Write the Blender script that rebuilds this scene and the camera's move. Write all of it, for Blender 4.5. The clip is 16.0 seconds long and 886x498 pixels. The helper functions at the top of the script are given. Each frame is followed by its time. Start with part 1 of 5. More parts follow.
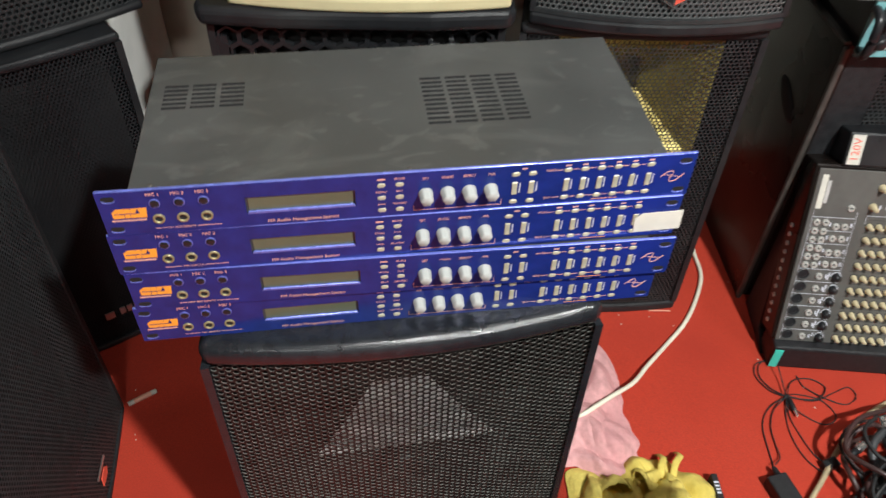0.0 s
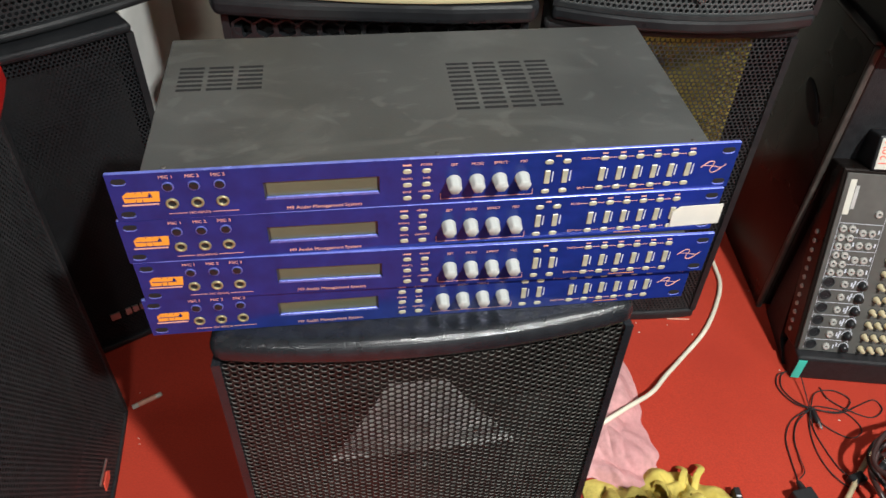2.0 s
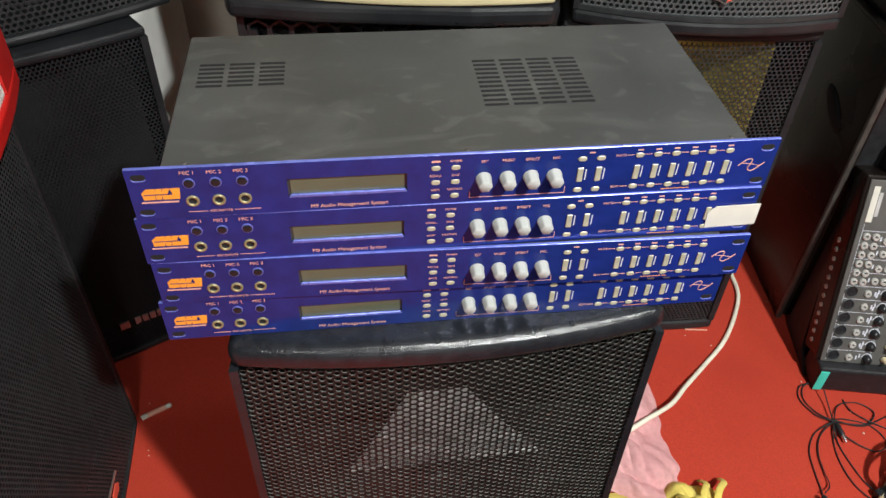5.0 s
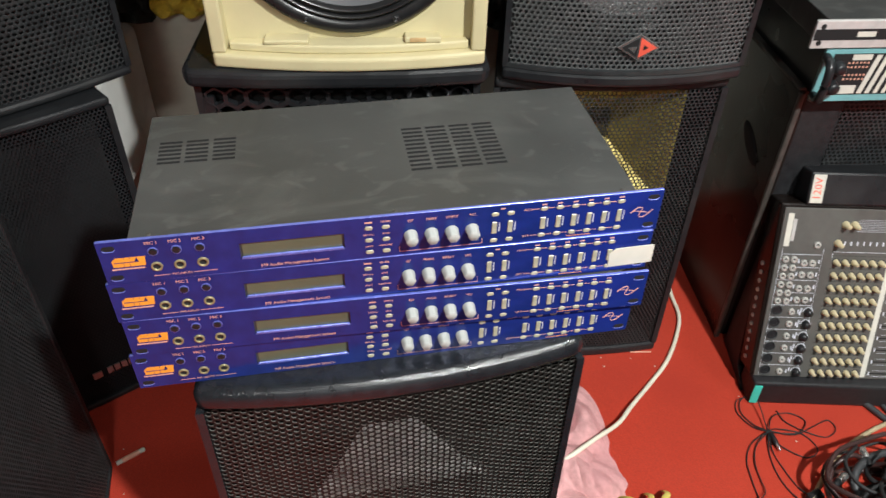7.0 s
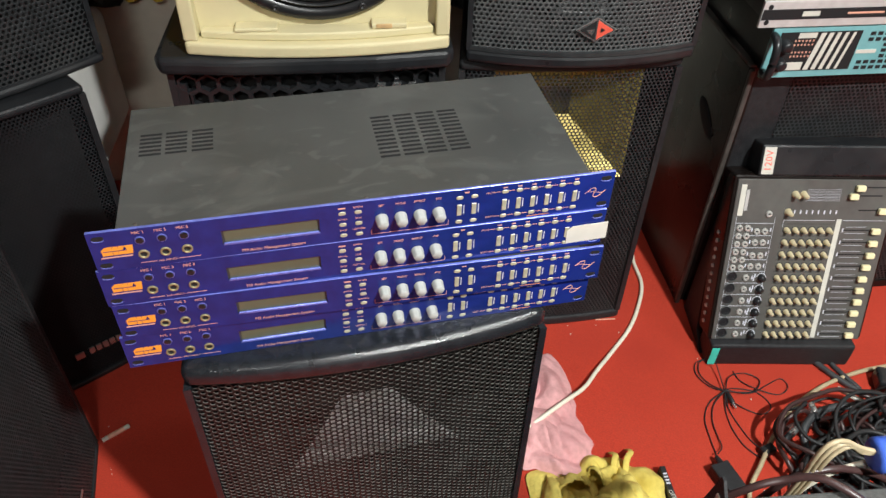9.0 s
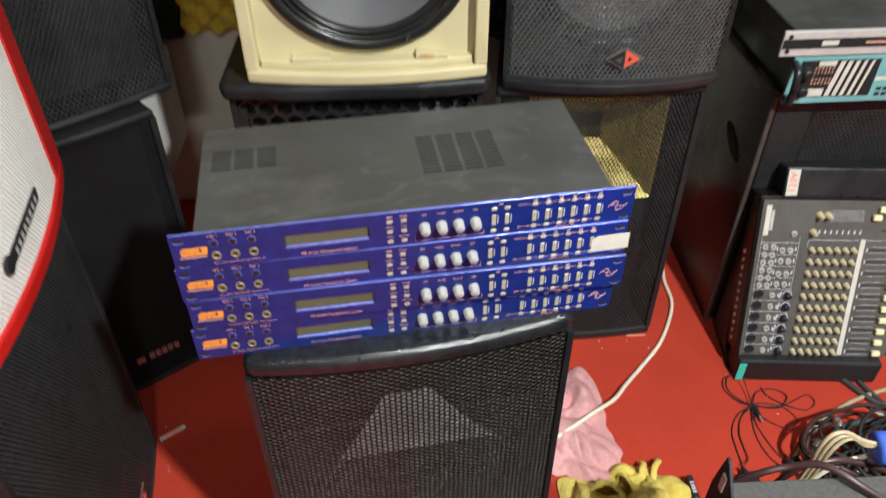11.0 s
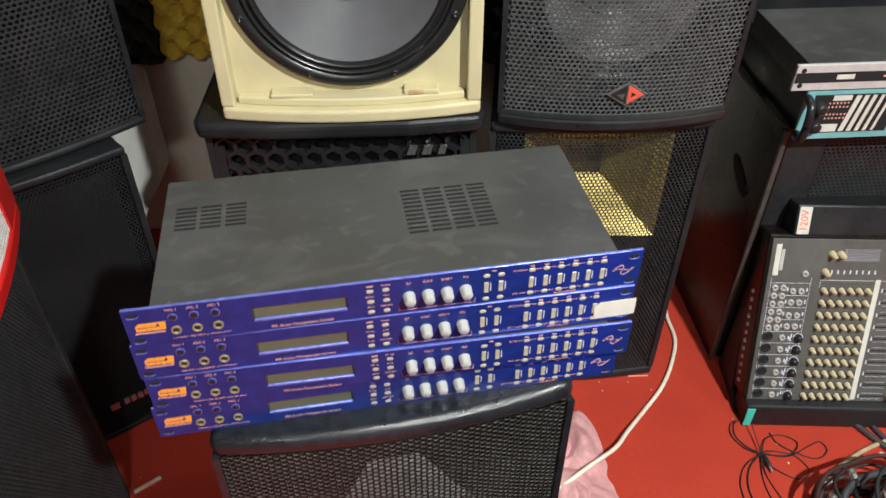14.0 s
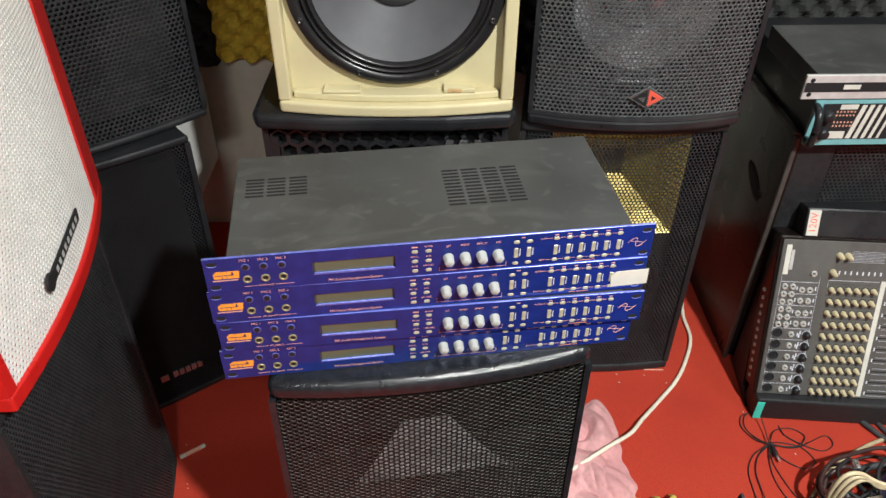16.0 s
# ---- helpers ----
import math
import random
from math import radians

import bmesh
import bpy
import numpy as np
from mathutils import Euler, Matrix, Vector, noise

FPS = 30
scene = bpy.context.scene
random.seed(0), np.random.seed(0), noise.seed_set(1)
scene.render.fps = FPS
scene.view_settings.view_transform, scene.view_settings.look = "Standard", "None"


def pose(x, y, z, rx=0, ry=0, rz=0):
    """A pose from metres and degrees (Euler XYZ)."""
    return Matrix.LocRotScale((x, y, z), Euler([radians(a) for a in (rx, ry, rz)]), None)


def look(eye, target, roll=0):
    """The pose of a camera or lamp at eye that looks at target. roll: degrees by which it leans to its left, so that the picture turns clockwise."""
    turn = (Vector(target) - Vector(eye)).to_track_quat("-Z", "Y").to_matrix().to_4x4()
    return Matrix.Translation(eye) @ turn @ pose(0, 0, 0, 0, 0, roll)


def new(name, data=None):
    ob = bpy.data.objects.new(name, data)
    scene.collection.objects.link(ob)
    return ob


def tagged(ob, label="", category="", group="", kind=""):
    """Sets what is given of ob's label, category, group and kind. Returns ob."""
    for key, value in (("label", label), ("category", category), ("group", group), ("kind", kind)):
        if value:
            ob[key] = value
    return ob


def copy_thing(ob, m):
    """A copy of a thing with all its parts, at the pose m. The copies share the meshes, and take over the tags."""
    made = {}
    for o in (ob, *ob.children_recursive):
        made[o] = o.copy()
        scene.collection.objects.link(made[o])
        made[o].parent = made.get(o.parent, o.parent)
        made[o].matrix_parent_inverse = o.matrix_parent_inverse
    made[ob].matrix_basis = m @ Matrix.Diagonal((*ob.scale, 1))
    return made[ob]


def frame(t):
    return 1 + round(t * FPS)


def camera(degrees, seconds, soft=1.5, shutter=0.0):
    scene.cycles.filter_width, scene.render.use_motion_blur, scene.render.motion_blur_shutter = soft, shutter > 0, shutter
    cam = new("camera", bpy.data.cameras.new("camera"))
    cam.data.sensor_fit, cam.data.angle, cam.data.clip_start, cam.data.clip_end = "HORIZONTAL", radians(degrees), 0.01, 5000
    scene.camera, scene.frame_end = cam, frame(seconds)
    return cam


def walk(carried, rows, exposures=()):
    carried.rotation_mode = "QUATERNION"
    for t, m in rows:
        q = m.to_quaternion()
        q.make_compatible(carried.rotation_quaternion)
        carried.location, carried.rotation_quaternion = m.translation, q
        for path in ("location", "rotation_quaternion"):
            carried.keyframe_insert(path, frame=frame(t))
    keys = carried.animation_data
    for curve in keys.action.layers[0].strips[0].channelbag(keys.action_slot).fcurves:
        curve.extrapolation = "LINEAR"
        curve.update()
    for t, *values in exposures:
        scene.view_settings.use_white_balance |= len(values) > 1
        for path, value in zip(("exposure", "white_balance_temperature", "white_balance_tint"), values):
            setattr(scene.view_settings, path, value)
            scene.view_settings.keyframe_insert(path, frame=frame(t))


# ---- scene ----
cam = camera(59.9, 16.0, shutter=0.5)
PATH = [
    (0, (-0.05, -0.475, 1.136), (0.184, 0.931, -0.267), 2.1),
    (0.5, (-0.053, -0.444, 1.084), (0.139, 0.967, -0.32), 2.1),
    (1, (-0.065, -0.448, 1.093), (0.14, 0.963, -0.31), 2.1),
    (1.5, (-0.074, -0.473, 1.103), (0.128, 0.956, -0.281), 1.5),
    (2, (-0.066, -0.46, 1.099), (0.161, 0.97, -0.28), 2.5),
    (2.5, (-0.08, -0.458, 1.089), (0.184, 0.937, -0.319), 4.7),
    (3, (-0.085, -0.475, 1.108), (0.16, 0.903, -0.32), 3.6),
    (3.5, (-0.079, -0.457, 1.091), (0.157, 0.925, -0.335), 3.0),
    (3.7, (-0.084, -0.45, 1.083), (0.152, 0.941, -0.335), 3.3),
    (5.8, (-0.081, -0.45, 1.075), (0.132, 1.039, -0.243), 1.8),
    (6, (-0.074, -0.456, 1.083), (0.149, 1.037, -0.229), 1.7),
    (6.5, (-0.074, -0.469, 1.113), (0.187, 1.03, -0.185), 1.6),
    (7, (-0.059, -0.51, 1.147), (0.237, 0.989, -0.144), 1.4),
    (7.5, (-0.055, -0.529, 1.161), (0.27, 0.96, -0.135), 1.3),
    (8, (-0.063, -0.54, 1.164), (0.285, 0.928, -0.149), 1.4),
    (8.5, (-0.067, -0.544, 1.179), (0.296, 0.901, -0.155), 1.7),
    (8.7, (-0.062, -0.542, 1.185), (0.299, 0.893, -0.161), 1.8),
    (10.8, (-0.073, -0.575, 1.194), (0.204, 0.875, -0.155), 1.5),
    (11, (-0.078, -0.617, 1.228), (0.191, 0.882, -0.068), -0.0),
    (11.5, (-0.075, -0.653, 1.253), (0.162, 0.906, 0.023), -2.3),
    (12, (-0.077, -0.666, 1.255), (0.08, 0.914, 0.039), -4.7),
    (12.5, (-0.064, -0.655, 1.266), (0.12, 0.932, 0.062), -5.2),
    (13, (-0.066, -0.572, 1.241), (0.162, 0.977, -0.003), -3.3),
    (13.5, (-0.053, -0.488, 1.231), (0.213, 1.031, -0.042), -1.2),
    (14, (-0.051, -0.521, 1.222), (0.228, 0.989, -0.059), 0.2),
    (14.5, (-0.062, -0.584, 1.238), (0.202, 0.942, -0.027), 0.8),
    (15, (-0.066, -0.609, 1.241), (0.18, 0.927, -0.015), 1.0),
    (15.5, (-0.07, -0.625, 1.243), (0.161, 0.918, -0.008), 0.8),
    (16, (-0.085, -0.633, 1.246), (0.141, 0.919, 0.005), 0.5),
]
walk(cam, [(t, look(eye, target, roll)) for t, eye, target, roll in PATH])

# ---- world, lamps ----
world = bpy.data.worlds.new("world")
scene.world = world
world.use_nodes = True
world.node_tree.nodes["Background"].inputs[0].default_value = (0.92, 0.96, 1.0, 1)
world.node_tree.nodes["Background"].inputs[1].default_value = 0.008


def ceiling_lamp(x, y, z, size, power, aim, colour):
    lamp = new("ceiling_lamp_light", bpy.data.lights.new("ceiling_lamp_light", "AREA"))
    lamp.data.shape, lamp.data.size, lamp.data.energy, lamp.data.color = "DISK", size, power, colour
    lamp.matrix_world = look((x, y, z), aim)
    return lamp


ceiling_lamp(0.76, -1.30, 2.42, 0.10, 122, (0.76, -1.299, 0), (0.96, 0.99, 0.96))
ceiling_lamp(-0.16, -2.2, 2.42, 0.30, 27, (-0.16, -2.199, 0), (0.96, 0.99, 0.96))
# weak fill lamp, added with no known source at this spot
ceiling_lamp(1.3, 0.1, 2.42, 0.30, 5, (1.3, 0.101, 0), (0.96, 0.99, 0.96))


# ---- materials ----
def mat(name, colour, rough=0.5, metal=0.0, var=0.25, scale=25.0, bump=0.0, bscale=300.0, stain=None, stain_scale=6.0, stain_amount=0.5, rvar=0.12, voronoi=False, spec=0.5):
    """Principled paint with a fine and a coarse variation, worn roughness and a fine relief."""
    m = bpy.data.materials.new(name)
    m.use_nodes = True
    n, l = m.node_tree.nodes, m.node_tree.links
    p = n["Principled BSDF"]
    p.inputs["Metallic"].default_value = metal
    p.inputs["Specular IOR Level"].default_value = spec
    tc = n.new("ShaderNodeTexCoord")
    fine = n.new("ShaderNodeTexNoise")
    fine.inputs["Scale"].default_value, fine.inputs["Detail"].default_value = scale, 6
    coarse = n.new("ShaderNodeTexNoise")
    coarse.inputs["Scale"].default_value, coarse.inputs["Detail"].default_value = stain_scale, 4
    l.new(tc.outputs["Object"], fine.inputs["Vector"]), l.new(tc.outputs["Object"], coarse.inputs["Vector"])
    ramp = n.new("ShaderNodeMapRange")
    ramp.inputs["From Min"].default_value, ramp.inputs["From Max"].default_value = 0.3, 0.7
    ramp.inputs["To Min"].default_value, ramp.inputs["To Max"].default_value = 1 - var, 1 + var
    l.new(fine.outputs["Fac"], ramp.inputs["Value"])
    mul = n.new("ShaderNodeVectorMath")
    mul.operation = "SCALE"
    mul.inputs[0].default_value = colour
    l.new(ramp.outputs[0], mul.inputs["Scale"])
    mix = n.new("ShaderNodeMix")
    mix.data_type = "RGBA"
    fac = n.new("ShaderNodeMapRange")
    fac.inputs["From Min"].default_value, fac.inputs["From Max"].default_value = 0.48, 0.72
    fac.inputs["To Max"].default_value = stain_amount
    l.new(coarse.outputs["Fac"], fac.inputs["Value"])
    l.new(fac.outputs[0], mix.inputs["Factor"])
    l.new(mul.outputs[0], mix.inputs["A"])
    mix.inputs["B"].default_value = (*(stain or [min(1, c * 1.25) for c in colour]), 1)
    l.new(mix.outputs["Result"], p.inputs["Base Color"])
    rr = n.new("ShaderNodeMapRange")
    rr.inputs["From Min"].default_value, rr.inputs["From Max"].default_value = 0.3, 0.7
    rr.inputs["To Min"].default_value, rr.inputs["To Max"].default_value = max(0.02, rough - rvar), min(1, rough + rvar)
    l.new(coarse.outputs["Fac"], rr.inputs["Value"])
    l.new(rr.outputs[0], p.inputs["Roughness"])
    if bump:
        if voronoi:
            t = n.new("ShaderNodeTexVoronoi")
            out = t.outputs["Distance"]
        else:
            t = n.new("ShaderNodeTexNoise")
            t.inputs["Detail"].default_value = 3
            out = t.outputs["Fac"]
        t.inputs["Scale"].default_value = bscale
        l.new(tc.outputs["Object"], t.inputs["Vector"])
        b = n.new("ShaderNodeBump")
        b.inputs["Strength"].default_value, b.inputs["Distance"].default_value = bump, 0.002
        l.new(out, b.inputs["Height"])
        l.new(b.outputs["Normal"], p.inputs["Normal"])
    return m


def smeared(name, colour, dust):
    """Dull black steel with wiped smears of dust, a few scratches and pale spots."""
    m = mat(name, colour, 0.42, metal=0.15, var=0.12, scale=9, bump=0.08, bscale=700, stain=dust, stain_scale=5, stain_amount=0.30, rvar=0.10)
    n, l = m.node_tree.nodes, m.node_tree.links
    p = n["Principled BSDF"]
    under = p.inputs["Base Color"].links[0].from_socket
    tc = n.new("ShaderNodeTexCoord")
    for scale, squash, detail, warp, low, high, amount, tint in ((7.0, (1.0, 2.2, 1.0), 6, 1.4, 0.53, 0.68, 0.40, dust), (16.0, (1.0, 1.5, 1.0), 5, 2.2, 0.58, 0.66, 0.35, dust), (4.0, (1.4, 1.0, 1.0), 4, 0.8, 0.56, 0.68, 0.45, [c * 0.6 for c in colour]), (95.0, (1.0, 1.0, 1.0), 1, 0.0, 0.80, 0.83, 0.4, (0.20, 0.20, 0.19))):
        turn = n.new("ShaderNodeMapping")
        turn.inputs["Scale"].default_value = squash
        turn.inputs["Rotation"].default_value = (0, 0, 0.35)
        l.new(tc.outputs["Object"], turn.inputs["Vector"])
        cloud = n.new("ShaderNodeTexNoise")
        cloud.inputs["Scale"].default_value, cloud.inputs["Detail"].default_value, cloud.inputs["Distortion"].default_value = scale, detail, warp
        l.new(turn.outputs[0], cloud.inputs["Vector"])
        edge = n.new("ShaderNodeMapRange")
        edge.inputs["From Min"].default_value, edge.inputs["From Max"].default_value, edge.inputs["To Max"].default_value = low, high, amount
        l.new(cloud.outputs["Fac"], edge.inputs["Value"])
        blend = n.new("ShaderNodeMix")
        blend.data_type = "RGBA"
        l.new(edge.outputs[0], blend.inputs["Factor"])
        l.new(under, blend.inputs["A"])
        blend.inputs["B"].default_value = (*tint, 1)
        under = blend.outputs["Result"]
    l.new(under, p.inputs["Base Color"])
    return m


def glow(name, colour, strength):
    m = bpy.data.materials.new(name)
    m.use_nodes = True
    p = m.node_tree.nodes["Principled BSDF"]
    p.inputs["Base Color"].default_value = (0.9, 0.9, 0.9, 1)
    p.inputs["Emission Color"].default_value, p.inputs["Emission Strength"].default_value = (*colour, 1), strength
    return m


CARPET = mat("red_carpet", (0.45, 0.034, 0.013), 0.9, var=0.16, scale=420, bump=0.5, bscale=900, stain=(0.37, 0.030, 0.016), stain_scale=4, stain_amount=0.6)
PLASTER = mat("plaster", (0.66, 0.645, 0.545), 0.85, var=0.06, scale=40, bump=0.15, bscale=120, stain=(0.56, 0.54, 0.44), stain_scale=3)
WHITE_PAINT = mat("white_paint", (0.82, 0.81, 0.78), 0.8, var=0.05, scale=20, bump=0.1, bscale=90)
GREY_PAINT = mat("grey_wall_paint", (0.22, 0.22, 0.21), 0.8, var=0.06, scale=20, bump=0.1, bscale=90)
FOAM_YELLOW = mat("yellow_foam", (0.62, 0.44, 0.05), 0.95, var=0.2, scale=60, bump=0.5, bscale=500, stain=(0.46, 0.31, 0.03), stain_scale=9)
FOAM_BLACK = mat("black_foam", (0.025, 0.027, 0.025), 0.95, var=0.3, scale=60, bump=0.5, bscale=500)
VINYL = mat("black_vinyl", (0.013, 0.015, 0.018), 0.22, rvar=0.06, var=0.3, scale=70, bump=0.16, bscale=700, stain=(0.026, 0.027, 0.03), stain_scale=9, stain_amount=0.5, voronoi=True, spec=0.5)
BLACK_PAINT = mat("black_textured_paint", (0.018, 0.018, 0.020), 0.5, var=0.3, scale=90, bump=0.4, bscale=420, stain=(0.03, 0.03, 0.03), stain_scale=7, spec=0.3)
PLASTIC = mat("black_plastic", (0.015, 0.016, 0.018), 0.36, var=0.2, scale=50, bump=0.12, bscale=350, stain=(0.03, 0.03, 0.03), stain_scale=12, spec=0.4)
GLOSS_WOOD = mat("dark_lacquered_board", (0.011, 0.008, 0.007), 0.32, var=0.3, scale=14, bump=0.08, bscale=90, stain=(0.020, 0.011, 0.008), stain_scale=5, stain_amount=0.6, spec=0.22)
GRILLE = mat("black_grille_steel", (0.026, 0.028, 0.030), 0.45, metal=0.0, var=0.25, scale=60, stain=(0.05, 0.05, 0.048), stain_scale=14, stain_amount=0.5, spec=0.3)
GRILLE_BLACK = mat("glossy_black_grille_steel", (0.009, 0.0095, 0.009), 0.42, var=0.3, scale=60, stain=(0.020, 0.020, 0.017), stain_scale=12, stain_amount=0.5, spec=0.35)
# hole walls paler than their sheet: the lit rims put into the colour
HOLE_BRIGHT = mat("bright_hole_highlight", (0.13, 0.13, 0.12), 0.4, metal=0.2, var=0.35, scale=60, spec=0.5)
GRILLE_GREY = mat("dark_grey_grille_steel", (0.070, 0.074, 0.076), 0.45, var=0.2, scale=60, stain=(0.10, 0.10, 0.10), stain_scale=12, spec=0.35)
# two more hole-wall tones that paint lit rims, faint and strong
HOLE_RIM = mat("faint_hole_highlight", (0.105, 0.107, 0.110), 0.35, metal=0.1, var=0.3, scale=60, spec=0.5)
HOLE_EDGE = mat("strong_hole_highlight", (0.34, 0.34, 0.33), 0.45, metal=0.2, var=0.3, scale=60, spec=0.5)
GRILLE_FINE = mat("dull_grille_steel", (0.036, 0.038, 0.041), 0.5, metal=0.0, spec=0.25, var=0.25, scale=60, stain=(0.05, 0.05, 0.048), stain_scale=10, stain_amount=0.5)
# dark copy of the dull grille steel, with the stack's shade in its colour
GRILLE_DARK = mat("shaded_grille_steel", (0.013, 0.014, 0.016), 0.6, spec=0.18, var=0.25, scale=60, stain=(0.022, 0.022, 0.022), stain_scale=9)
GRILLE_CLOTH = mat("grey_grille_cloth", (0.36, 0.35, 0.33), 0.9, var=0.1, scale=90)
GRILLE_WHITE = mat("white_grille_steel", (0.74, 0.73, 0.70), 0.45, var=0.06, scale=30, stain=(0.68, 0.66, 0.6), stain_scale=8)
BAFFLE = mat("dark_baffle_board", (0.012, 0.012, 0.012), 0.8, var=0.3, scale=30)
HORN = mat("pale_grey_horn", (0.43, 0.43, 0.42), 0.4, var=0.15, scale=30)
GOLD = mat("gold_horn", (0.43, 0.35, 0.095), 0.40, metal=0.35, var=0.2, scale=25, stain=(0.5, 0.33, 0.08), stain_scale=9)
RED_PAINT = mat("red_lacquer", (0.50, 0.014, 0.012), 0.32, var=0.08, scale=20, bump=0.05, bscale=200, stain=(0.45, 0.012, 0.010), stain_scale=5)
CREAM = mat("cream_paint", (0.62, 0.55, 0.33), 0.5, var=0.05, scale=22, bump=0.10, bscale=160, stain=(0.54, 0.46, 0.26), stain_scale=7, stain_amount=0.6)
RAW_WOOD = mat("bare_chipped_wood", (0.55, 0.36, 0.17), 0.8, var=0.25, scale=60)
TRIM = mat("scuffed_edge_trim", (0.055, 0.050, 0.045), 0.5, var=0.25, scale=40, stain=(0.11, 0.10, 0.09), stain_scale=20)
RUBBER = mat("rubber_surround", (0.016, 0.016, 0.017), 0.30, var=0.2, scale=60, rvar=0.06)
CONE = mat("grey_paper_cone", (0.085, 0.086, 0.094), 0.58, var=0.10, scale=24, bump=0.1, bscale=300, stain=(0.15, 0.15, 0.16), stain_scale=5)
DOME = mat("grey_dust_cap", (0.075, 0.085, 0.085), 0.32, var=0.08, scale=20)
CHROME_CONE = mat("glossy_cone", (0.52, 0.52, 0.53), 0.23, rvar=0.03, metal=0.8, var=0.1, scale=20)
BLUE = mat("blue_anodised_panel", (0.010, 0.024, 0.158), 0.22, spec=0.42, metal=0.12, var=0.18, scale=60, bump=0.03, bscale=600, stain=(0.014, 0.028, 0.28), stain_scale=8, rvar=0.05)
# panel blue made paler, to colour edge highlights in
BLUE_EDGE = mat("highlit_blue_edge", (0.16, 0.20, 0.62), 0.3, metal=0.4, var=0.2, scale=80)
LID = smeared("dusty_black_steel", (0.057, 0.059, 0.058), (0.125, 0.127, 0.122))
DARK = mat("dark_opening", (0.006, 0.006, 0.007), 0.8, var=0.1)
LCD = mat("olive_display_glass", (0.090, 0.102, 0.066), 0.14, var=0.12, scale=12, stain=(0.115, 0.124, 0.080), stain_scale=20, rvar=0.03)
KNOB_WHITE = mat("white_knob_plastic", (0.36, 0.37, 0.355), 0.55, var=0.07, scale=60, stain=(0.55, 0.53, 0.45), stain_scale=60, stain_amount=0.4)
BUTTON = mat("beige_translucent_button", (0.40, 0.38, 0.27), 0.35, var=0.12, scale=90)
SLOT_LIGHT = mat("unlit_indicator", (0.38, 0.37, 0.27), 0.3, var=0.15, scale=90)
ORANGE = mat("orange_print", (0.83, 0.31, 0.03), 0.6, var=0.08, scale=90)
SALMON = mat("salmon_print", (0.70, 0.36, 0.26), 0.6, var=0.08, scale=90)
PALE_PRINT = mat("pale_print", (0.60, 0.62, 0.70), 0.6, var=0.08, scale=90)
BRASS = mat("brass", (0.36, 0.32, 0.17), 0.34, metal=0.45, var=0.15, scale=90)
STEEL = mat("bright_steel", (0.68, 0.68, 0.67), 0.28, metal=0.9, var=0.1, scale=60)
ALU = mat("brushed_aluminium", (0.52, 0.52, 0.51), 0.45, metal=0.2, var=0.1, scale=60, stain=(0.45, 0.44, 0.42), stain_scale=9)
PAPER = mat("white_sticker_paper", (0.58, 0.57, 0.51), 0.75, var=0.05, scale=60, stain=(0.66, 0.63, 0.53), stain_scale=30)
TEAL = mat("teal_panel", (0.16, 0.40, 0.42), 0.45, var=0.1, scale=40, stain=(0.12, 0.33, 0.35), stain_scale=8)
TEAL_TAPE = mat("turquoise_tape", (0.05, 0.62, 0.50), 0.5, var=0.08, scale=50)
SOCKET = mat("nickel_socket", (0.58, 0.57, 0.54), 0.3, metal=0.3, var=0.15, scale=90)
MIXER_GREY = mat("grey_mixer_steel", (0.092, 0.090, 0.084), 0.5, metal=0.1, var=0.12, scale=50, bump=0.1, bscale=500, stain=(0.125, 0.12, 0.11), stain_scale=12)
IVORY = mat("aged_ivory_knob", (0.50, 0.43, 0.27), 0.5, var=0.15, scale=90)
FADER = mat("pale_yellow_fader_cap", (0.80, 0.74, 0.45), 0.45, var=0.08, scale=60)
RED_PRINT = mat("red_print", (0.75, 0.10, 0.06), 0.6, var=0.1, scale=60)
PINK = mat("pink_cotton", (0.62, 0.32, 0.32), 0.9, var=0.10, scale=120, bump=1.0, bscale=60, stain=(0.60, 0.25, 0.27), stain_scale=16)
YELLOW = mat("yellow_cotton", (0.70, 0.56, 0.135), 0.9, var=0.10, scale=120, bump=1.0, bscale=110, stain=(0.50, 0.37, 0.06), stain_scale=18, stain_amount=0.7)
WHITE_CABLE = mat("white_cable", (0.76, 0.71, 0.58), 0.5, var=0.1, scale=60)
BEIGE_CABLE = mat("beige_cable", (0.43, 0.345, 0.215), 0.55, var=0.15, scale=60)
BLACK_CABLE = mat("black_cable", (0.012, 0.012, 0.013), 0.6, var=0.2, scale=60)
# brown and grey cables darkened: the heap's shade is in their colour
BROWN_CABLE = mat("brown_cable", (0.045, 0.022, 0.021), 0.4, var=0.2, scale=60)
GREY_CABLE = mat("grey_cable", (0.042, 0.044, 0.047), 0.45, var=0.15, scale=60)
BLUE_PLASTIC = mat("blue_plastic", (0.06, 0.14, 0.62), 0.4, var=0.1, scale=40)
GREY_TOP = mat("grey_carpeted_lid", (0.060, 0.060, 0.058), 0.75, var=0.25, scale=200, bump=0.4, bscale=900)
LAMP_GLOW = glow("lamp_diffuser", (0.93, 0.97, 1.0), 14.0)


# ---- mesh helpers ----
def part(name, bm, material, parent=None, label="", smooth=False):
    me = bpy.data.meshes.new(name)
    bm.normal_update()
    bm.to_mesh(me)
    bm.free()
    for m in material if isinstance(material, (list, tuple)) else (material,):
        me.materials.append(m)
    if smooth:
        me.shade_smooth()
    ob = new(name, me)
    ob.parent = parent
    return tagged(ob, label) if label else ob


def thing(name, m, label, category, group="", kind=""):
    ob = new(name)
    ob.empty_display_size = 0.05
    ob.matrix_world = m
    return tagged(ob, label, category, group, kind)


